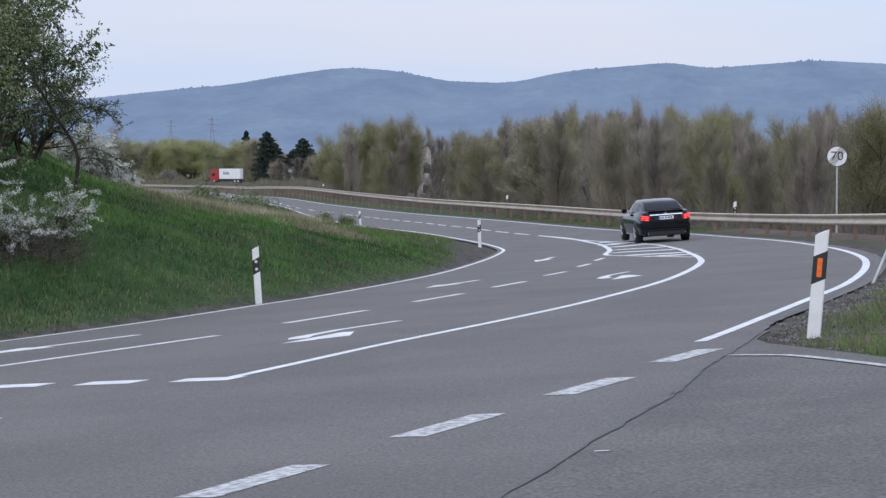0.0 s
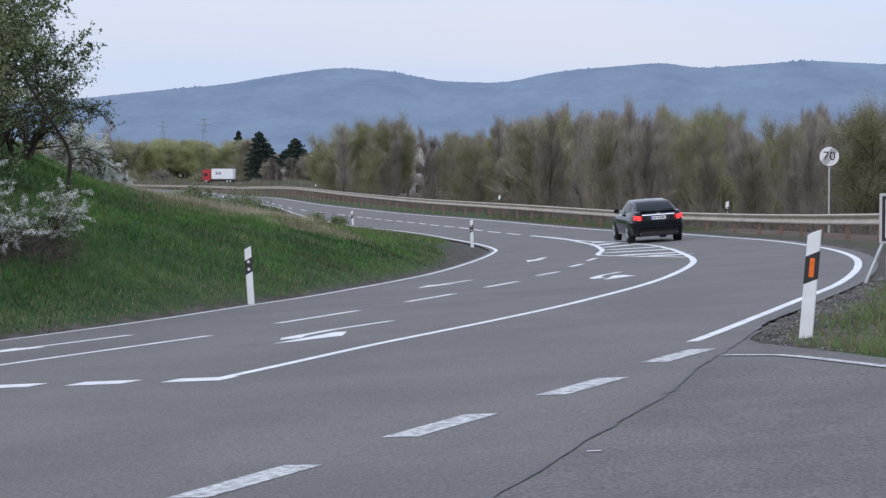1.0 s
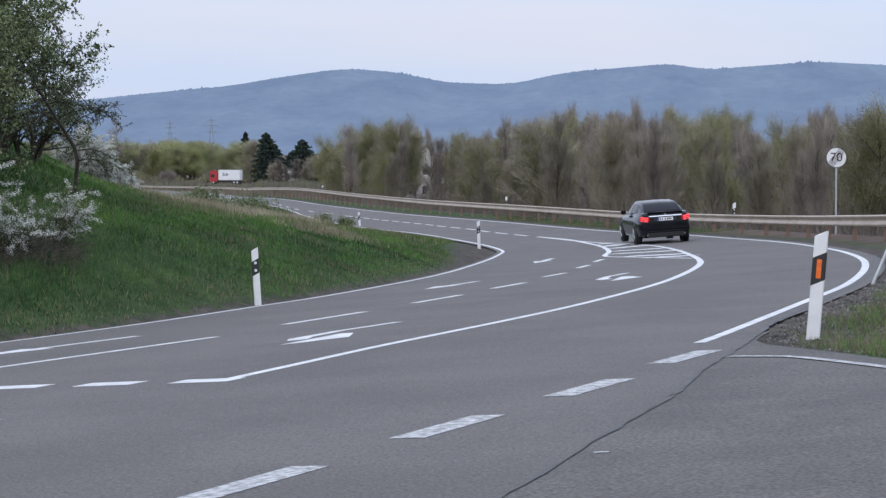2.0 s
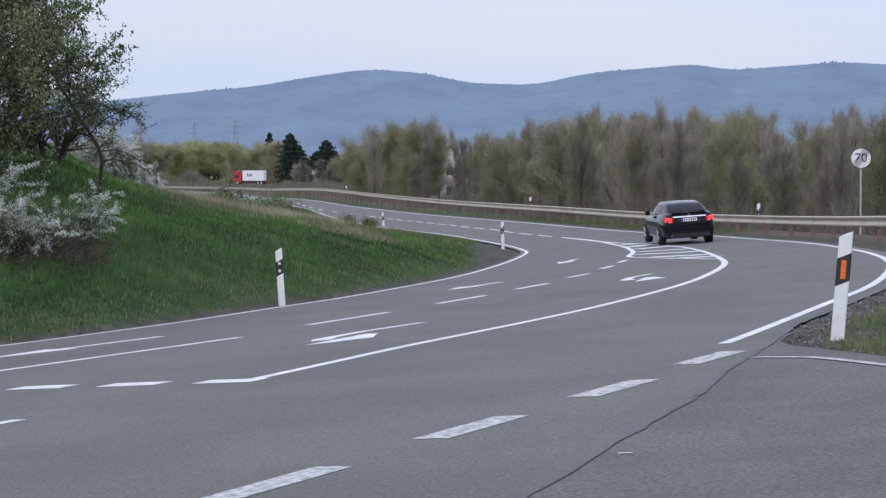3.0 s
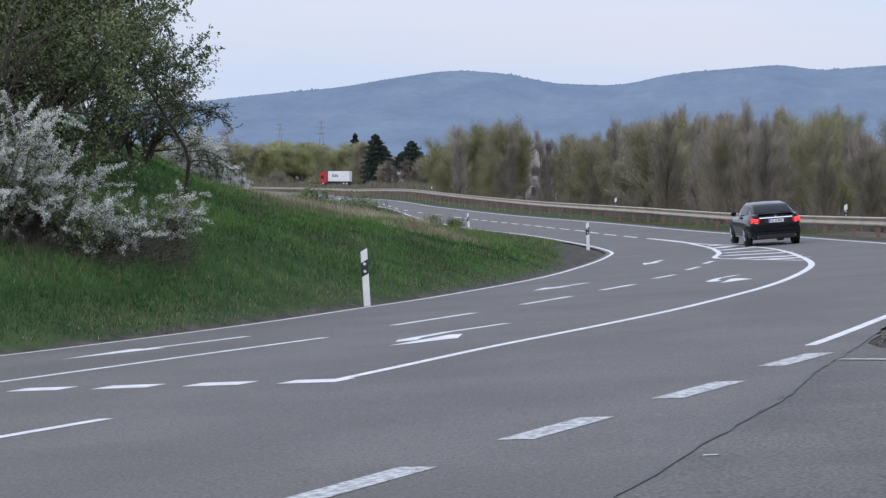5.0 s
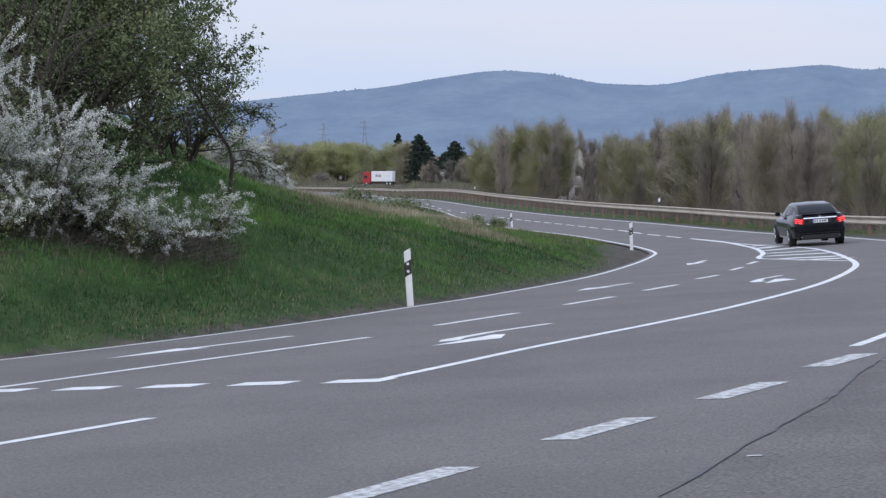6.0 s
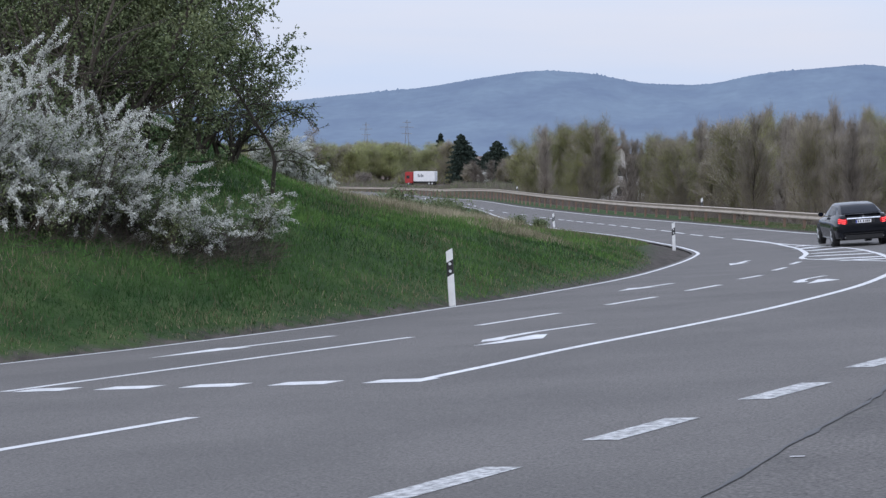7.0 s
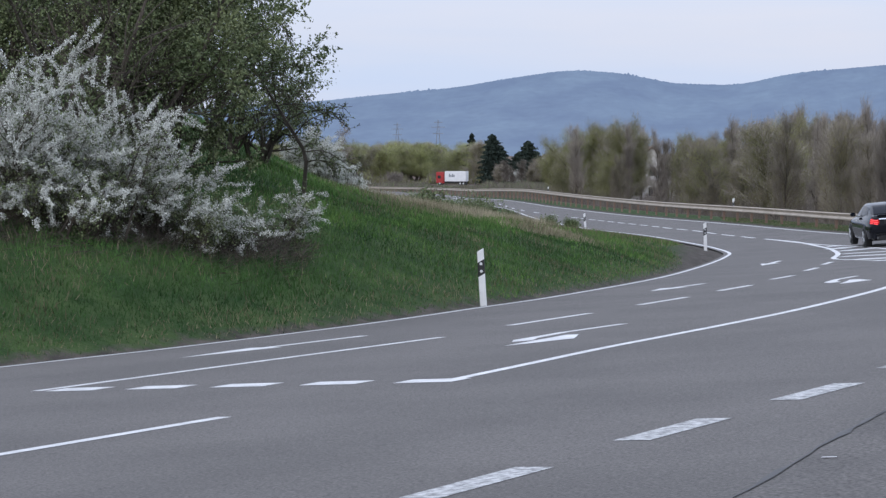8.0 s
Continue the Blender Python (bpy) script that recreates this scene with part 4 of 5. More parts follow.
for bearing in (570, 894, 1298):
    rail_post(bearing)


def verge_x(y):
    """Where the verge begins beside the mouth of the side road."""
    return np.interp(y, [9, 14.5, 16.9, 18.1, 19.2, 20.2, 21.6, 22.5], [5.2, 4.1, 3.5, 3.25, 3.0, 2.85, 3.15, 3.0])


def verge_grass():
    """Sparse grass on the gravelly verge and along the guard rail."""
    nr = np.random.default_rng(5)
    n = 210000
    k = nr.random(n) < 0.68
    y = np.where(k, 16 + 22 * nr.random(n), 38 + 140 * nr.random(n))
    line = OUTER[::2]
    i = np.clip(np.searchsorted(line[:, 1], y), 0, len(line) - 1)
    off = np.where(k, 0.5 + 5.5 * nr.random(n), 0.35 + 2.4 * nr.random(n) ** 0.7)
    x = line[i, 0] + off
    d0 = signed_distance(OUTER[::2], x, y)
    ok = (d0 > 0.45) & (x > verge_x(y) + 0.05)
    thin = np.clip((d0 - 0.45) / np.where(k, 1.5, 0.8), 0, 1)
    ok &= nr.random(n) < thin
    x, y = x[ok], y[ok]
    z = land_z(x, y)
    ok2 = (y < 38) | (y > 86)
    x, y, z = x[ok2], y[ok2], z[ok2]
    tuft = np.sin(x * 2.3 + np.sin(y * 1.1)) * np.sin(y * 1.7 + 0.6 * x)
    h = nr.uniform(0.03, 0.09, len(x)) * np.where(y < 38, 1.3 + 0.9 * np.clip(tuft, -0.4, 1), 1.0)
    d = np.stack([nr.normal(0, 0.4, len(x)), nr.normal(0, 0.4, len(x)), np.ones(len(x))], 1)
    d /= np.linalg.norm(d, axis=1)[:, None]
    b = np.stack([x, y, z - 0.01], 1)
    dry = nr.random(len(x)) < 0.58
    near = y < 38
    for name, sel, m, lab in (("grass", ~dry & near, M_BRIGHT_GRASS, "short green grass on the gravel verge"), ("grass", ~dry & ~near, M_GRASS, "dull green grass below the crash barrier"), ("dry_grass", dry, M_DRY, "withered grass on the gravel verge")):
        w = nr.uniform(0.004, 0.009, sel.sum()) * (0.6 + y[sel] / 45)
        tagged(new(name, fast_mesh(name, slivers(nr, b[sel], d[sel], h[sel], w), 3, m)), lab, "grass", kind="stuff")


verge_grass()


def gravel():
    nr = np.random.default_rng(15)
    n = 7000
    y = 17.5 + 14 * nr.random(n)
    line = OUTER
    i = np.clip(np.searchsorted(line[:, 1], y), 0, len(line) - 1)
    x = line[i, 0] + 0.35 + nr.random(n) ** 2 * 2.0
    ok = x > verge_x(y) + 0.03
    x, y = x[ok], y[ok]
    c = np.stack([x, y, land_z(x, y) + 0.005], 1)
    m = mat("gravel_stone", (0.12, 0.115, 0.108), (0.21, 0.2, 0.19), 3, 0.9, island=0.35)
    tagged(new("gravel", fast_mesh("gravel", shards(nr, c, 0.022, 2, jitter=0.006, long=1.2), 4, m)), "loose grey gravel along the road edge", "gravel", kind="stuff")


gravel()


def weed(at, seed, tall, label="bare dry weed stalks on the bank"):
    nr = np.random.default_rng(seed)
    n = 150
    d = np.stack([nr.normal(0, 0.35, n), nr.normal(0, 0.35, n), np.ones(n)], 1)
    d /= np.linalg.norm(d, axis=1)[:, None]
    b = np.stack([nr.normal(0, tall * 0.22, n), nr.normal(0, tall * 0.22, n), np.full(n, -0.03)], 1)
    L = tall * nr.uniform(0.4, 1.0, n)
    e = thing("weed", pose(*at), label, "weed", "dry weeds along the knoll")
    child("stalk", fast_mesh("stalk", slivers(nr, b, d, L, 0.022), 3, M_BARK), e)
    tip = (b + d * L[:, None] * nr.uniform(0.5, 1.0, (n, 1)))
    child("foliage", fast_mesh("foliage", shards(nr, tip, 0.055, 10, jitter=0.09), 4, M_LEAF), e)


for i, (px, y, t) in enumerate([(575, 118, 0.6), (612, 112, 0.45), (445, 92, 1.05), (430, 94, 0.9), (458, 90, 0.8), (358, 78, 0.75), (345, 80, 0.6), (500, 105, 0.5), (395, 86, 0.5)]):
    weed(at_angle(px, y), 200 + i, t * 1.35)


def dead_brush():
    """Dead twigs lying at the foot of the shrubs."""
    nr = np.random.default_rng(23)
    n = 8000
    bear = nr.uniform(-480, 150, n) - np.abs(nr.normal(0, 40, n))
    y = 33.2 + (bear + 480) / 630 * 4.6 + nr.normal(0, 0.75, n)
    x = (bear - 784) / 4000 * y
    z = land_z(x, y)
    d = np.stack([nr.normal(0, 1, n), nr.normal(0, 0.7, n), np.abs(nr.normal(0.25, 0.3, n))], 1)
    d /= np.linalg.norm(d, axis=1)[:, None]
    ob = new("dead_brush", fast_mesh("dead_brush", slivers(nr, np.stack([x, y, z + 0.02], 1), d, nr.uniform(0.15, 0.6, n), 0.012), 3, M_BARK))
    tagged(ob, "dead brown twigs at the foot of the shrubs", "brushwood", kind="stuff")


dead_brush()


# ------------------------------------------------------------------ the far valley
def conifer(at, tall, wide, seed):
    nr = np.random.default_rng(seed)
    e = thing("conifer", pose(*at), "dark spruce with dense drooping needles", "tree", "dark conifers in the valley")
    part("trunk", cyl(bmesh.new(), (0, 0, -0.5), (0, 0, tall), 0.22, 0.02, 8), M_BARK, e)
    n = 9000
    h = nr.random(n) ** 0.8
    r = wide / 2 * (1 - h) ** 0.5 * (0.75 + 0.3 * np.sin(h * 60)) * nr.uniform(0.35, 1.05, n) + 0.05
    a = nr.random(n) * 2 * math.pi
    r = r * (1 + 0.25 * np.sin(a * 3 + seed) + 0.15 * np.sin(a * 7 + h * 30))
    c = np.stack([r * np.cos(a), r * np.sin(a), 0.06 * tall + h * tall * 0.95 - 0.12 * r], 1)
    child("crown", fast_mesh("crown", shards(nr, c, 0.42, 1, jitter=0.1), 4, M_NEEDLE), e)


for px, y, t, w, sd in ((472, 620, 13.5, 10.0, 1), (487, 628, 10.5, 9.0, 4), (536, 610, 11.5, 10.0, 2), (549, 615, 9.0, 8.0, 5), (519, 615, 8.5, 8.0, 6), (436, 690, 14.5, 4.5, 3)):
    conifer(at_angle(px, y), t, w, sd)


def valley_trees():
    rng = random.Random(17)
    for i in range(200):
        bear = rng.uniform(-80, 470) if i < 160 else rng.uniform(470, 640)
        y = rng.uniform(640, 760) if bear < 470 else rng.uniform(560, 640)
        k = rng.choice((6, 6, 4, 6, 6, 5)) if bear > 230 else rng.choice((1, 5, 6, 4, 6))
        sc = rng.uniform(1.1, 1.5)
        if bear > 470:
            k, sc = rng.choice((1, 5, 0)), rng.uniform(0.5, 0.8)
        if 365 < bear < 445 and y < 700:
            y += 60
        e = thing("valley_tree", pose(*at_angle(bear, y)), LABELS[k], "tree", "trees across the valley")
        e.rotation_euler = (0, 0, rng.uniform(0, 6.28))
        e.scale = (sc * 1.5, sc * 1.5, sc)
        trunk, tw, lv = KINDS[k]
        child("trunk", trunk, e)
        child("crown", tw, e)
        if lv:
            child("foliage", lv, e)


valley_trees()


def valley_brush():
    """Undergrowth at the foot of the far trees."""
    nr = np.random.default_rng(19)
    n = 45000
    bear = nr.uniform(-60, 650, n)
    y = nr.uniform(625, 720, n)
    x = (bear - 784) / 4000 * y
    z = land_z(x, y)
    h = nr.uniform(1.0, 4.2, n) * (0.7 + 0.5 * np.sin(bear * 0.07) * np.sin(bear * 0.023))
    d = np.stack([nr.normal(0, 0.5, n), nr.normal(0, 0.5, n), np.ones(n)], 1)
    d /= np.linalg.norm(d, axis=1)[:, None]
    b = np.stack([x, y, z + nr.random(n) * 0.5 * h], 1)
    green = nr.random(n) < 0.45
    for name, sel, m, lab in (("brushwood", ~green, M_TWIG, "bare undergrowth below the far trees"), ("leafy_brushwood", green, M_WILLOW, "greening undergrowth below the far trees")):
        tagged(new(name, fast_mesh(name, slivers(nr, b[sel], d[sel], np.maximum(h[sel], 0.6), 0.16), 3, m)), lab, "brushwood", kind="stuff")


valley_brush()


def hedge():
    """Low scrub between the bend and the valley road."""
    nr = np.random.default_rng(29)
    n = 30000
    bear = nr.uniform(200, 700, n)
    y = nr.uniform(430, 575, n)
    x = (bear - 784) / 4000 * y
    low = np.interp(bear, [200, 350, 365, 448, 460, 700], [1.0, 0.9, 0.35, 0.35, 1.0, 1.2])
    h = nr.uniform(0.5, 2.2, n) * low * (0.75 + 0.4 * np.sin(bear * 0.11) * np.sin(y * 0.05))
    d = np.stack([nr.normal(0, 0.5, n), nr.normal(0, 0.5, n), np.ones(n)], 1)
    d /= np.linalg.norm(d, axis=1)[:, None]
    b = np.stack([x, y, land_z(x, y) - 0.05], 1)
    green = nr.random(n) < 0.35
    for name, sel, m, lab in (("brushwood", ~green, M_BRUSH, "brown scrub in the valley"), ("leafy_brushwood", green, M_LEAF, "greening scrub in the valley")):
        tagged(new(name, fast_mesh(name, slivers(nr, b[sel], d[sel], np.maximum(h[sel], 0.25), 0.14), 3, m)), lab, "brushwood", kind="stuff")


hedge()


def valley_bush(at, wide, tall, seed, material, label):
    """A rounded bush with an uneven crown on a short stem."""
    nr = np.random.default_rng(seed)
    e = thing("bush", pose(*at), label, "bush", "bushes in the valley")
    part("stem", cyl(bmesh.new(), (0, 0, -0.4), (0, 0, tall * 0.6), 0.12, 0.05, 7), M_BARK, e)
    lobes = nr.normal(0, 1, (26, 3))
    lobes *= (nr.uniform(0.5, 1.0, 26) / np.linalg.norm(lobes, axis=1))[:, None]
    lobes = lobes * np.array([wide / 2.5, wide / 2.5, tall * 0.38]) + np.array([0, 0, tall * 0.55])
    child("crown", fast_mesh("crown", shards(nr, lobes, 0.16, 150, jitter=wide * 0.085), 4, material), e)


valley_bush(at_angle(513, 590), 4.6, 4.0, 61, M_BLOSSOM, "pale blossoming bush before dark conifers")
valley_bush(at_angle(578, 640), 3.4, 3.6, 62, M_BLOSSOM, "pale blossoming bush among brushwood")
valley_bush(at_angle(298, 600), 5.5, 3.0, 63, M_TWIG, "grey leafless bush beside the valley road")
valley_bush(at_angle(272, 640), 5.0, 10.5, 64, M_WILLOW, "tall yellow-green bush in the valley")
valley_bush(at_angle(207, 560), 5.8, 17.0, 65, M_TWIG, "tall dark bare tree rising above the valley scrub")


M_PYLON = mat("dull_lattice_steel", (0.2, 0.215, 0.235), (0.26, 0.275, 0.29), 1, 0.8)


def pylon(at, tall):
    e = thing("pylon", pose(*at), "grey steel lattice electricity pylon", "pylon", "pylons across the valley")
    for sx in (-1, 1):
        for sy in (-1, 1):
            part("leg", cyl(bmesh.new(), (sx * tall * 0.07, sy * tall * 0.07, -0.5), (sx * 0.2, sy * 0.2, tall), 0.11, 0.06, 5), M_PYLON, e)
    for h, w in ((0.74, 0.20), (0.86, 0.26), (0.95, 0.16)):
        part("cross_arm", box(bmesh.new(), -w * tall / 2, -0.12, h * tall - 0.12, w * tall / 2, 0.12, h * tall + 0.12), M_PYLON, e)
    n = 9
    for i in range(n):
        a, b = 1 - i / n, 1 - (i + 1) / n
        wa, wb = tall * 0.07 * a + 0.2, tall * 0.07 * b + 0.2
        s = 1 if i % 2 else -1
        part("brace", cyl(bmesh.new(), (-s * wa, -wa, tall * i / n), (s * wb, -wb, tall * (i + 1) / n), 0.06, n=4), M_PYLON, e)


pylon(at_angle(376, 1050), 25)
pylon(at_angle(303, 1250), 26)


M_PLASTER = mat("white_plaster", (0.62, 0.60, 0.56), (0.72, 0.70, 0.67), 1.0, 0.9, fine=0.1)
M_TILE = mat("roof_tiles", (0.10, 0.06, 0.05), (0.17, 0.10, 0.08), 1.5, 0.85, fine=0.3)
M_PANE = mat("window_pane", (0.02, 0.022, 0.028), (0.04, 0.045, 0.05), 2, 0.1, spec=0.8)


def house(at, w, d, h, turn, label):
    e = thing("house", pose(*at) @ pose(0, 0, 0, 0, 0, turn), label, "house", "houses in the valley")
    bm = box(bmesh.new(), -w / 2, -d / 2, -2, w / 2, d / 2, h)
    for s in (-1, 1):
        y = s * d / 2
        f = [bm.verts.new(p) for p in ((-w / 2, y, h), (w / 2, y, h), (0, y, h + w * 0.42))]
        bm.faces.new(f if s < 0 else f[::-1])
    part("wall", bm, M_PLASTER, e)
    for s in (-1, 1):
        bm = bmesh.new()
        pts = [(0, -d / 2 - 0.4, h + w * 0.42 + 0.12), (0, d / 2 + 0.4, h + w * 0.42 + 0.12), (s * (w / 2 + 0.5), d / 2 + 0.4, h - 0.28), (s * (w / 2 + 0.5), -d / 2 - 0.4, h - 0.28)]
        f = bm.faces.new([bm.verts.new(p) for p in pts])
        r = bmesh.ops.extrude_face_region(bm, geom=[f])
        bmesh.ops.translate(bm, verts=[v for v in r["geom"] if isinstance(v, bmesh.types.BMVert)], vec=(0, 0, 0.16))
        part("roof", bm, M_TILE, e)
    for ix in (-0.28, 0.0, 0.28):
        for iz in (1.0, 3.6):
            if iz + 1.3 < h + 1.2:
                wi = part("window", box(bmesh.new(), ix * w - 0.55, -d / 2 - 0.05, iz, ix * w + 0.55, -d / 2 + 0.02, iz + 1.3), M_PLASTER, e)
                part("pane", box(bmesh.new(), ix * w - 0.47, -d / 2 - 0.058, iz + 0.08, ix * w + 0.47, -d / 2 - 0.051, iz + 1.22), M_PANE, wi)


house(at_angle(748, 300), 6.2, 8, 4.7, 8, "white plastered house half hidden by bare trees")
house(at_angle(575, 900), 8, 10, 5.0, -25, "pale house with a brown roof in the valley")
house(at_angle(588, 930), 7, 9, 4.0, 40, "pale house with a brown roof in the valley")


M_RED = mat("red_truck_paint", (0.36, 0.02, 0.025), (0.42, 0.03, 0.03), 2, 0.35, coat=0.5)
M_TRUCKW = mat("white_truck_panel", (0.72, 0.73, 0.74), (0.78, 0.79, 0.79), 1.0, 0.5, fine=0.05)
M_RUBBER = mat("tyre_rubber", (0.012, 0.012, 0.012), (0.022, 0.022, 0.022), 20, 0.8, fine=0.2)
M_DARK = mat("dark_trim", (0.008, 0.008, 0.009), (0.014, 0.014, 0.015), 10, 0.45)
M_GREY = mat("grey_print", (0.16, 0.18, 0.2), (0.22, 0.24, 0.26), 3, 0.6)


def truck(at, turn):
    e = thing("truck", pose(*at) @ pose(0, 0, 0, 0, 0, turn), "red lorry cab with a white box body on the valley road", "truck")
    part("box_body", box(bmesh.new(), -2.3, -1.25, 1.05, 3.6, 1.25, 3.75, 0.05), M_TRUCKW, e, "white box body")
    cab = part("cab", box(bmesh.new(), -4.7, -1.22, 0.55, -2.5, 1.22, 3.55, 0.14), M_RED, e, "red cab")
    part("windscreen", box(bmesh.new(), -4.72, -1.05, 1.75, -4.66, 1.05, 2.75, 0.02), M_PANE, cab)
    part("side_window", box(bmesh.new(), -4.3, -1.235, 1.8, -3.4, -1.2, 2.6, 0.01), M_PANE, cab)
    part("grille", box(bmesh.new(), -4.735, -1.0, 0.75, -4.68, 1.0, 1.55, 0.02), M_TRUCKW, cab, "pale grille")
    part("chassis", box(bmesh.new(), -4.3, -0.6, 0.55, 3.5, 0.6, 1.04), M_DARK, e)
    part("side_guard", box(bmesh.new(), -1.2, -1.2, 0.5, 1.6, -1.12, 0.95, 0.02), M_DARK, e)
    for x in (-3.7, 2.0, 2.9):
        for y in (-1.0, 1.0):
            w = part("wheel", cyl(bmesh.new(), (x, y - 0.15, 0.5), (x, y + 0.15, 0.5), 0.5, n=18), M_RUBBER, e)
            part("rim", cyl(bmesh.new(), (x, y - 0.17, 0.5), (x, y + 0.17, 0.5), 0.26, n=12), M_STEEL, w)
    for x, z0, z1 in ((-1.1, 2.2, 3.0), (-0.7, 2.2, 2.75), (-0.25, 2.2, 3.0), (0.15, 2.2, 2.8)):
        part("print", box(bmesh.new(), x, -1.262, z0, x + 0.3, -1.252, z1), M_GREY, e, "grey printed bar")


truck(at_angle(405, 600), -12)


def valley_road():
    """A pale strip of road in front of the far trees."""
    line = curve_through([(-95, 560), (-75, 585), (-57, 599), (-35, 606), (-5, 600)], 2.0)
    a, b = offset_line(line, -4), offset_line(line, 4)
    p = np.stack([a, (a + b) / 2, b], 1)
    z = land_z(p[..., 0], p[..., 1]) + 0.05
    idx = np.arange(len(line) * 3).reshape(-1, 3)
    f = np.stack([idx[:-1, :-1], idx[:-1, 1:], idx[1:, 1:], idx[1:, :-1]], -1).reshape(-1, 4)
    tagged(new("road_valley", mesh_from("road_valley", np.concatenate([p, z[..., None]], -1).reshape(-1, 3), f, M_ASPHALT2)), "grey road across the valley", "road", kind="structure")


valley_road()


# ------------------------------------------------------------------ signs
def text_mesh(body, size, material, name, parent, m, depth=0.002):
    cu = bpy.data.curves.new(name, "FONT")
    cu.body, cu.size, cu.align_x, cu.align_y, cu.extrude = body, size, "CENTER", "CENTER", depth
    tmp = new("tmp", cu)
    dg = bpy.context.evaluated_depsgraph_get()
    me = bpy.data.meshes.new_from_object(tmp.evaluated_get(dg))
    bpy.data.objects.remove(tmp)
    me.materials.clear()
    me.materials.append(material)
    ob = child(name, me, parent)
    ob.matrix_basis = m
    return ob


def end_of_limit_sign(at, centre_z):
    e = thing("road_sign", pose(*at) @ pose(0, 0, 0, 0, 0, -8), "round white end of speed limit sign on a grey pole", "road sign")
    z = centre_z - at[2]
    part("pole", cyl(bmesh.new(), (0, 0.03, -0.4), (0, 0.03, z + 0.28), 0.03, n=12), M_STEEL, e)
    face = part("face", cyl(bmesh.new(), (0, -0.004, z), (0, -0.012, z), 0.345, n=40), M_WHITE, e, "white disc")
    bm = bmesh.new()
    for r0, r1 in ((0.325, 0.345),):
        n = 40
        ring = [[bm.verts.new((r * math.cos(2 * math.pi * k / n), -0.0145, z + r * math.sin(2 * math.pi * k / n))) for k in range(n)] for r in (r0, r1)]
        for k in range(n):
            bm.faces.new((ring[0][k], ring[0][(k + 1) % n], ring[1][(k + 1) % n], ring[1][k]))
    part("rim", bm, M_DARK, face)
    text_mesh("70", 0.42, M_DARK, "number", face, pose(0, -0.015, z, 90, 0, 0))
    for o in (-0.10, -0.05, 0.0, 0.05, 0.10):
        L = math.sqrt(0.32 ** 2 - o * o)
        bm = box(bmesh.new(), -L, -0.020, -0.010, L, -0.018, 0.010)
        bmesh.ops.transform(bm, verts=bm.verts, matrix=pose(o * 0.707, 0, z - o * 0.707, 0, -52, 0))
        part("slash", bm, M_DARK, face)


sx, sy = (1481 - 784) / 4000 * 76, 76
end_of_limit_sign(on_land(sx, sy), EYE + (262 - 280) / 4000 * 76)


def direction_board(at):
    """A white board with a black frame on two posts with a strut behind."""
    e = thing("direction_board", pose(*at) @ pose(0, 0, 0, 0, 0, -10), "white road board with a black rounded frame on steel struts", "road sign")
    part("panel", box(bmesh.new(), 0, -0.012, 0.52, 1.5, 0.012, 1.19, 0.01), M_STEEL, e)
    part("frame", box(bmesh.new(), 0.035, -0.018, 0.555, 1.465, -0.013, 1.155, 0.002), M_BLACK, e, "black frame")
    part("face", box(bmesh.new(), 0.08, -0.023, 0.60, 1.42, -0.019, 1.11, 0.001), M_WHITE, e, "white face")
    for x in (0.12, 1.35):
        part("post", cyl(bmesh.new(), (x, 0.04, -0.4), (x, 0.04, 1.1), 0.03, n=10), M_STEEL, e)
    part("strut", cyl(bmesh.new(), (-0.19, -0.05, -0.05), (0.06, 0.03, 0.56), 0.025, n=10), M_STEEL, e, "slanting steel strut")


direction_board(on_land(5.90, 30.0))


# ------------------------------------------------------------------ the black saloon car
M_CARPAINT = mat("black_car_paint", (0.006, 0.007, 0.010), (0.010, 0.011, 0.015), 2, 0.1, 0.0, spec=0.22, coat=0.08)
M_GLASS = mat("tinted_glass", (0.008, 0.01, 0.016), (0.012, 0.014, 0.02), 2, 0.06, spec=0.06)
M_CHROME = mat("chrome", (0.65, 0.66, 0.68), (0.75, 0.76, 0.78), 8, 0.12, 1.0)
M_TAIL = mat("lit_tail_lamp", (0.5, 0.01, 0.01), (0.6, 0.02, 0.015), 20, 0.2, emit=((1.0, 0.11, 0.13), 1.5))
M_TAILDIM = mat("red_lamp_glass", (0.28, 0.008, 0.01), (0.36, 0.012, 0.012), 20, 0.15, coat=0.6, emit=((0.9, 0.02, 0.04), 0.25))
M_PLATE = mat("number_plate", (0.72, 0.72, 0.74), (0.78, 0.78, 0.8), 10, 0.4)
M_BLUE = mat("plate_blue", (0.02, 0.05, 0.35), (0.03, 0.06, 0.4), 10, 0.4)


def skin(rows, material, name, parent, label="", caps=True, smooth=True):
    """A closed mirrored skin through cross-sections: rows of [(x, z)...] at y."""
    v, f = [], []
    k = None
    for y, sec in rows:
        ring = [(x, y, z) for x, z in sec] + [(-x, y, z) for x, z in reversed(sec) if x > 1e-6]
        k = len(ring)
        v += ring
    for i in range(len(rows) - 1):
        for j in range(k):
            a, b = i * k + j, i * k + (j + 1) % k
            f.append((a, b, b + k, a + k))
    if caps:
        f.append(tuple(range(k))[::-1])
        f.append(tuple(range((len(rows) - 1) * k, len(rows) * k)))
    me = mesh_from(name, v, f, material, smooth)
    bm = bmesh.new()
    bm.from_mesh(me)
    bmesh.ops.recalc_face_normals(bm, faces=bm.faces)
    bm.to_mesh(me)
    bm.free()
    me.set_sharp_from_angle(angle=radians(32))
    return child(name, me, parent, label)


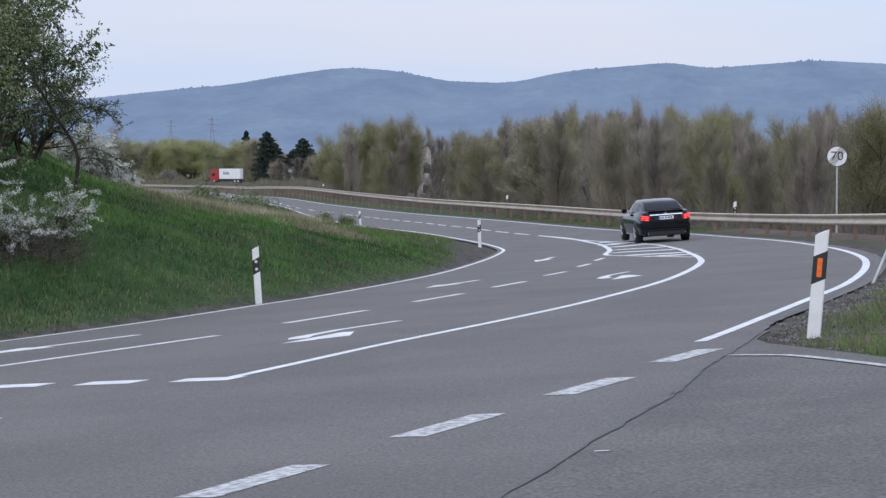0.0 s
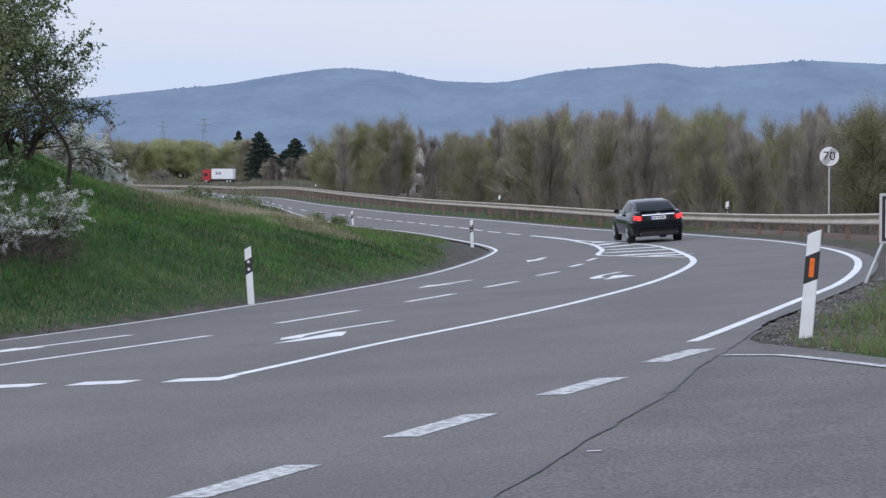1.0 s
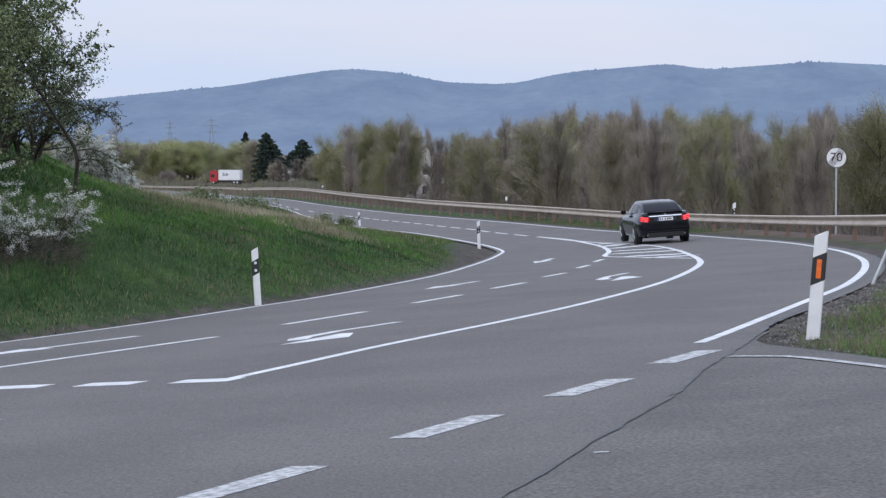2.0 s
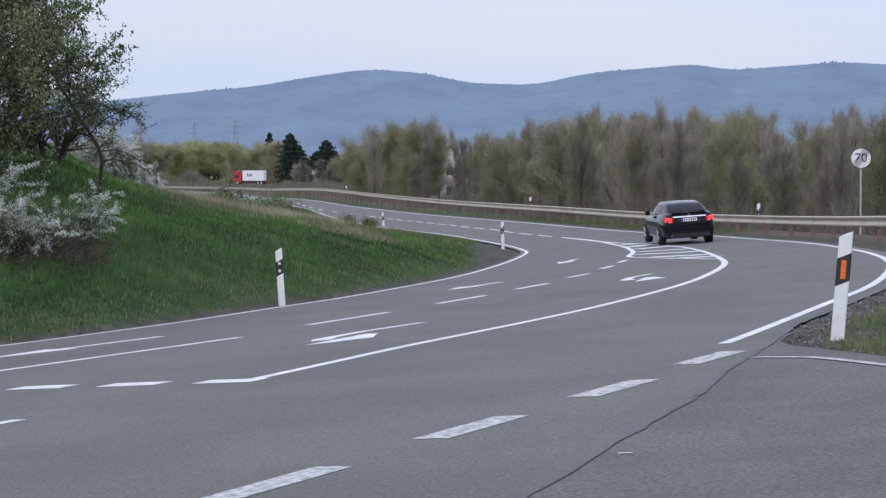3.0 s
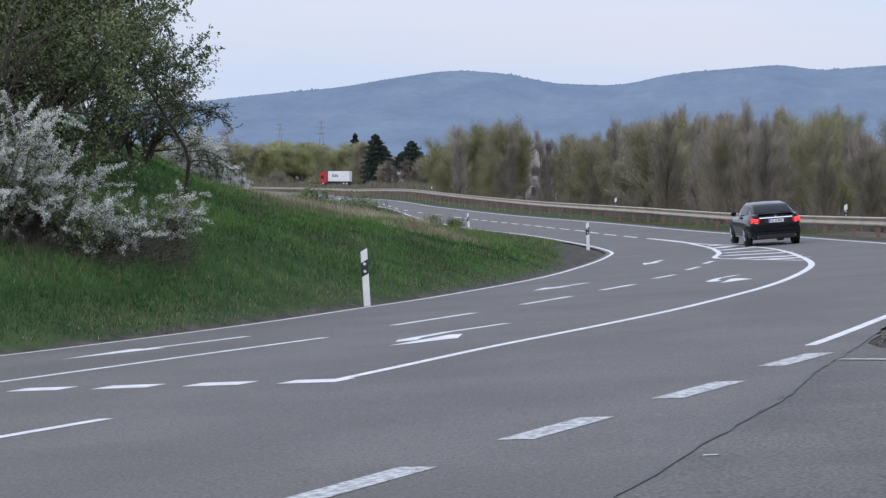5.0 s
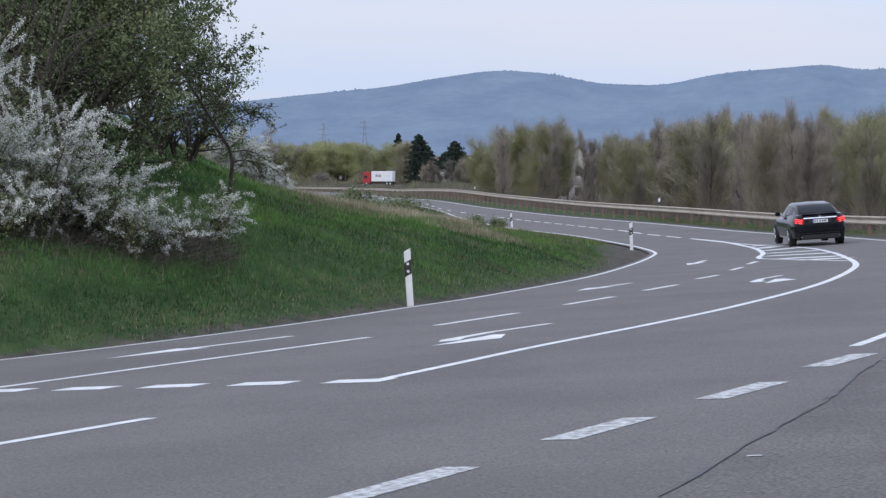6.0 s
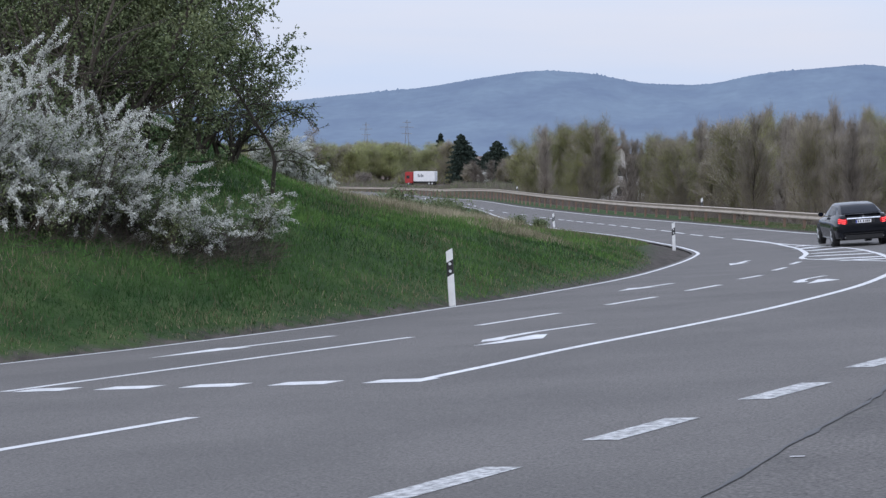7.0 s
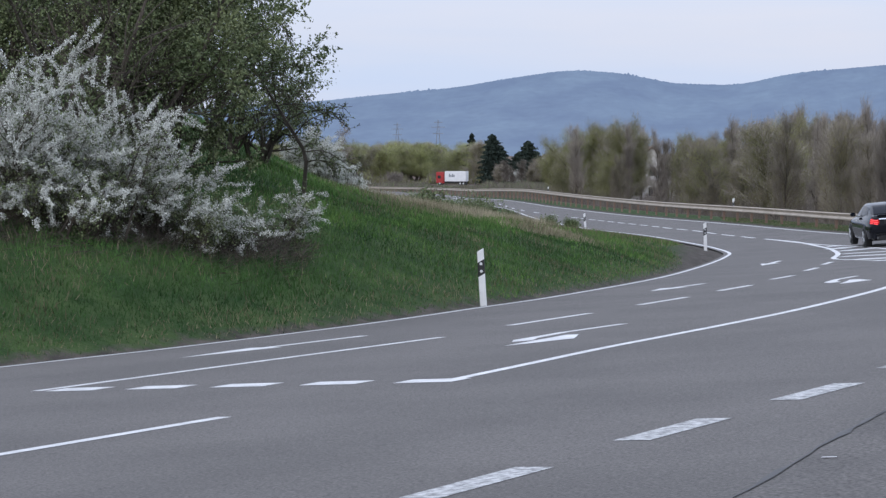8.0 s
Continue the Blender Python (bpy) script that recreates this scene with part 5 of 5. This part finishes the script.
def saloon_car(at, heading, bank):
    e = thing("car", pose(*at) @ pose(0, 0, 0, 0, bank, heading), "glossy black saloon car with lit red tail lamps", "car")
    body_rows = []
    for y, w, zl, zs, zt, wt in ((-1.07, 0.66, 0.44, 0.70, 0.78, 0.58), (-1.045, 0.78, 0.30, 0.84, 1.02, 0.69), (-0.98, 0.83, 0.25, 0.88, 1.075, 0.715), (-0.8, 0.87, 0.23, 0.90, 1.09, 0.73), (-0.4, 0.90, 0.21, 0.92, 1.10, 0.745),
                                 (0.1, 0.905, 0.20, 0.93, 1.07, 0.77), (1.0, 0.905, 0.19, 0.92, 1.0, 0.79), (2.0, 0.90, 0.19, 0.90, 0.98, 0.77), (2.6, 0.90, 0.2, 0.88, 0.95, 0.73),
                                 (3.1, 0.885, 0.2, 0.81, 0.88, 0.67), (3.42, 0.82, 0.21, 0.72, 0.79, 0.58), (3.6, 0.68, 0.26, 0.62, 0.69, 0.48)):
        body_rows.append((y, [(0, zl), (w * 0.82, zl), (w * 0.97, zl + 0.07), (w, zl + (zs - zl) * 0.5), (w * 0.985, zs - 0.05), (w * 0.95, zs), (wt + 0.02, zt - 0.02), (wt * 0.9, zt), (0, zt + 0.025)]))
    body = skin(body_rows, M_CARPAINT, "body", e)
    st = [(-0.62, 0.74, 1.07, 0.70, 1.085), (-0.35, 0.755, 1.07, 0.655, 1.215), (-0.05, 0.77, 1.05, 0.615, 1.34), (0.3, 0.785, 1.03, 0.60, 1.415), (0.95, 0.79, 1.0, 0.59, 1.44), (1.45, 0.79, 0.99, 0.58, 1.43), (1.9, 0.78, 0.98, 0.575, 1.345), (2.3, 0.76, 0.97, 0.595, 1.165), (2.62, 0.73, 0.95, 0.69, 0.965)]
    skin([(y, [(0, zb - 0.05), (wb, zb - 0.03), (wb, zb), ((wb + wr) / 2 + 0.015, (zb + zr) / 2), (wr, zr - 0.035), (wr * 0.88, zr - 0.005), (0, zr + 0.012)]) for y, wb, zb, wr, zr in st], M_CARPAINT, "roof", e)

    def patch(name, rows, parent, label=""):
        v = [p for r in rows for p in r]
        k = len(rows[0])
        f = [(i * k + j, i * k + j + 1, (i + 1) * k + j + 1, (i + 1) * k + j) for i in range(len(rows) - 1) for j in range(k - 1)]
        return child(name, mesh_from(name, v, f, M_GLASS, True), parent, label)

    def lerp_st(y):
        return [float(np.interp(y, [s[0] for s in st], [s[c] for s in st])) for c in (1, 2, 3, 4)]
    rear = []
    for y in np.linspace(-0.58, 0.1, 8):
        wb, zb, wr, zr = lerp_st(y)
        rear.append([(wr * u, y - 0.006, zr + 0.012 + 0.012 * (1 - abs(u)) - 0.006 * abs(u)) for u in (-0.93, -0.5, 0, 0.5, 0.93)])
    patch("rear_window", rear, e, "dark tinted rear window")
    front = []
    for y in np.linspace(1.95, 2.58, 6):
        wb, zb, wr, zr = lerp_st(y)
        front.append([(wr * u, y + 0.006, zr + 0.012 + 0.012 * (1 - abs(u))) for u in (-0.92, -0.5, 0, 0.5, 0.92)])
    patch("windscreen", front, e)
    for s in (-1, 1):
        for y0, y1 in ((0.02, 0.42), (0.47, 1.12), (1.18, 2.1)):
            win = []
            for y in np.linspace(y0, y1, 5):
                wb, zb, wr, zr = lerp_st(y)
                row = []
                for t in (0.06, 0.5, 0.86):
                    x = wb + (wr - wb) * t + 0.015 * (1 - abs(2 * t - 1)) + 0.012
                    row.append((s * x, y, zb + (zr - 0.035 - zb) * t))
                win.append(row)
            patch("side_window", win, e)
        mir = part("mirror", box(bmesh.new(), min(s * 0.86, s * 1.04), 1.78, 0.98, max(s * 0.86, s * 1.04), 1.95, 1.12, 0.035), M_CARPAINT, e)
        part("mirror_glass", box(bmesh.new(), min(s * 0.88, s * 1.02), 1.772, 1.0, max(s * 0.88, s * 1.02), 1.779, 1.10), M_GLASS, mir)
        part("window_trim", cyl(bmesh.new(), (s * 0.775, -0.02, 1.055), (s * 0.795, 2.1, 0.985), 0.009, n=6), M_CHROME, e, "thin chrome trim strip")
        for y in (0.55, 1.25):
            part("door_handle", box(bmesh.new(), min(s * 0.895, s * 0.925), y, 0.855, max(s * 0.895, s * 0.925), y + 0.2, 0.88, 0.008), M_CHROME, e)
        # tail lamp: dim glass with brighter bars
        bm = box(bmesh.new(), -0.155, -0.07, -0.10, 0.165, 0.07, 0.10, 0.04)
        bmesh.ops.transform(bm, verts=bm.verts, matrix=pose(s * 0.69, -0.985, 0.87) @ pose(0, 0, 0, 0, -s * 8, s * 26))
        lamp = part("tail_lamp", bm, M_TAILDIM, e, "lit red tail lamp")
        for z in (-0.06, 0.0, 0.06):
            bm = box(bmesh.new(), -0.125, -0.079, z - 0.013, 0.135, -0.06, z + 0.013, 0.006)
            bmesh.ops.transform(bm, verts=bm.verts, matrix=pose(s * 0.69, -0.985, 0.87) @ pose(0, 0, 0, 0, -s * 8, s * 26))
            part("light_bar", bm, M_TAIL, lamp)
        part("exhaust_tip", box(bmesh.new(), min(s * 0.42, s * 0.66), -1.075, 0.30, max(s * 0.42, s * 0.66), -1.0, 0.37, 0.02), M_CHROME, e)
        for y in (0.0, 2.84):
            part("wheel_arch", cyl(bmesh.new(), (s * 0.70, y, 0.35), (s * 0.909, y, 0.35), 0.375, n=28), M_DARK, e)
            bm = cyl(bmesh.new(), (s * 0.70, y, 0.325), (s * 0.925, y, 0.325), 0.325, n=32)
            bmesh.ops.bevel(bm, geom=[ed for ed in bm.edges if len(ed.link_faces) == 2 and any(len(fc.verts) > 8 for fc in ed.link_faces)], offset=0.03, segments=2, affect="EDGES")
            wh = part("wheel", bm, M_RUBBER, e, "black tyre")
            part("rim", cyl(bmesh.new(), (s * 0.80, y, 0.325), (s * 0.929, y, 0.325), 0.235, 0.215, n=24), M_DARK, wh)
            for a in range(5):
                t = 2 * math.pi * a / 5
                part("spoke", cyl(bmesh.new(), (s * 0.932, y, 0.325), (s * 0.928, y + 0.22 * math.cos(t), 0.325 + 0.22 * math.sin(t)), 0.03, 0.02, 6), M_STEEL, wh)
    strip = box(bmesh.new(), -0.56, -0.02, -0.02, 0.56, 0.05, 0.02, 0.006)
    bmesh.ops.transform(strip, verts=strip.verts, matrix=pose(0, -1.085, 0.957, -28, 0, 0))
    part("chrome_strip", strip, M_CHROME, e, "chrome strip between the lamps")
    part("plate_recess", box(bmesh.new(), -0.40, -1.075, 0.775, 0.40, -1.04, 0.935, 0.02), M_DARK, e)
    pl = part("number_plate", box(bmesh.new(), -0.26, -1.086, 0.80, 0.26, -1.077, 0.912, 0.003), M_PLATE, e, "white number plate")
    part("plate_band", box(bmesh.new(), -0.258, -1.0895, 0.803, -0.215, -1.0865, 0.909), M_BLUE, pl)
    for x in (-0.19, -0.12, -0.02, 0.06, 0.115, 0.17):
        part("plate_bar", box(bmesh.new(), x, -1.0885, 0.825, x + 0.035, -1.0865, 0.888), M_DARK, pl)
    part("emblem", cyl(bmesh.new(), (0, -1.05, 1.015), (0, -1.068, 1.012), 0.042, n=20), M_CHROME, e, "round chrome emblem")
    part("boot_lip", box(bmesh.new(), -0.60, -1.06, 1.072, 0.60, -0.93, 1.10, 0.012), M_CARPAINT, e)
    part("bumper", box(bmesh.new(), -0.80, -1.105, 0.47, 0.80, -0.9, 0.66, 0.05), M_CARPAINT, e)
    part("diffuser", box(bmesh.new(), -0.64, -1.09, 0.25, 0.64, -0.9, 0.44, 0.03), M_DARK, e)
    part("bumper_trim", box(bmesh.new(), -0.66, -1.107, 0.445, 0.66, -1.06, 0.462, 0.004), M_DARK, e)
    return e


saloon_car((7.5, 77.3, float(road_z(7.5, 77.3)) + 0.005), 4.5, -4.0)
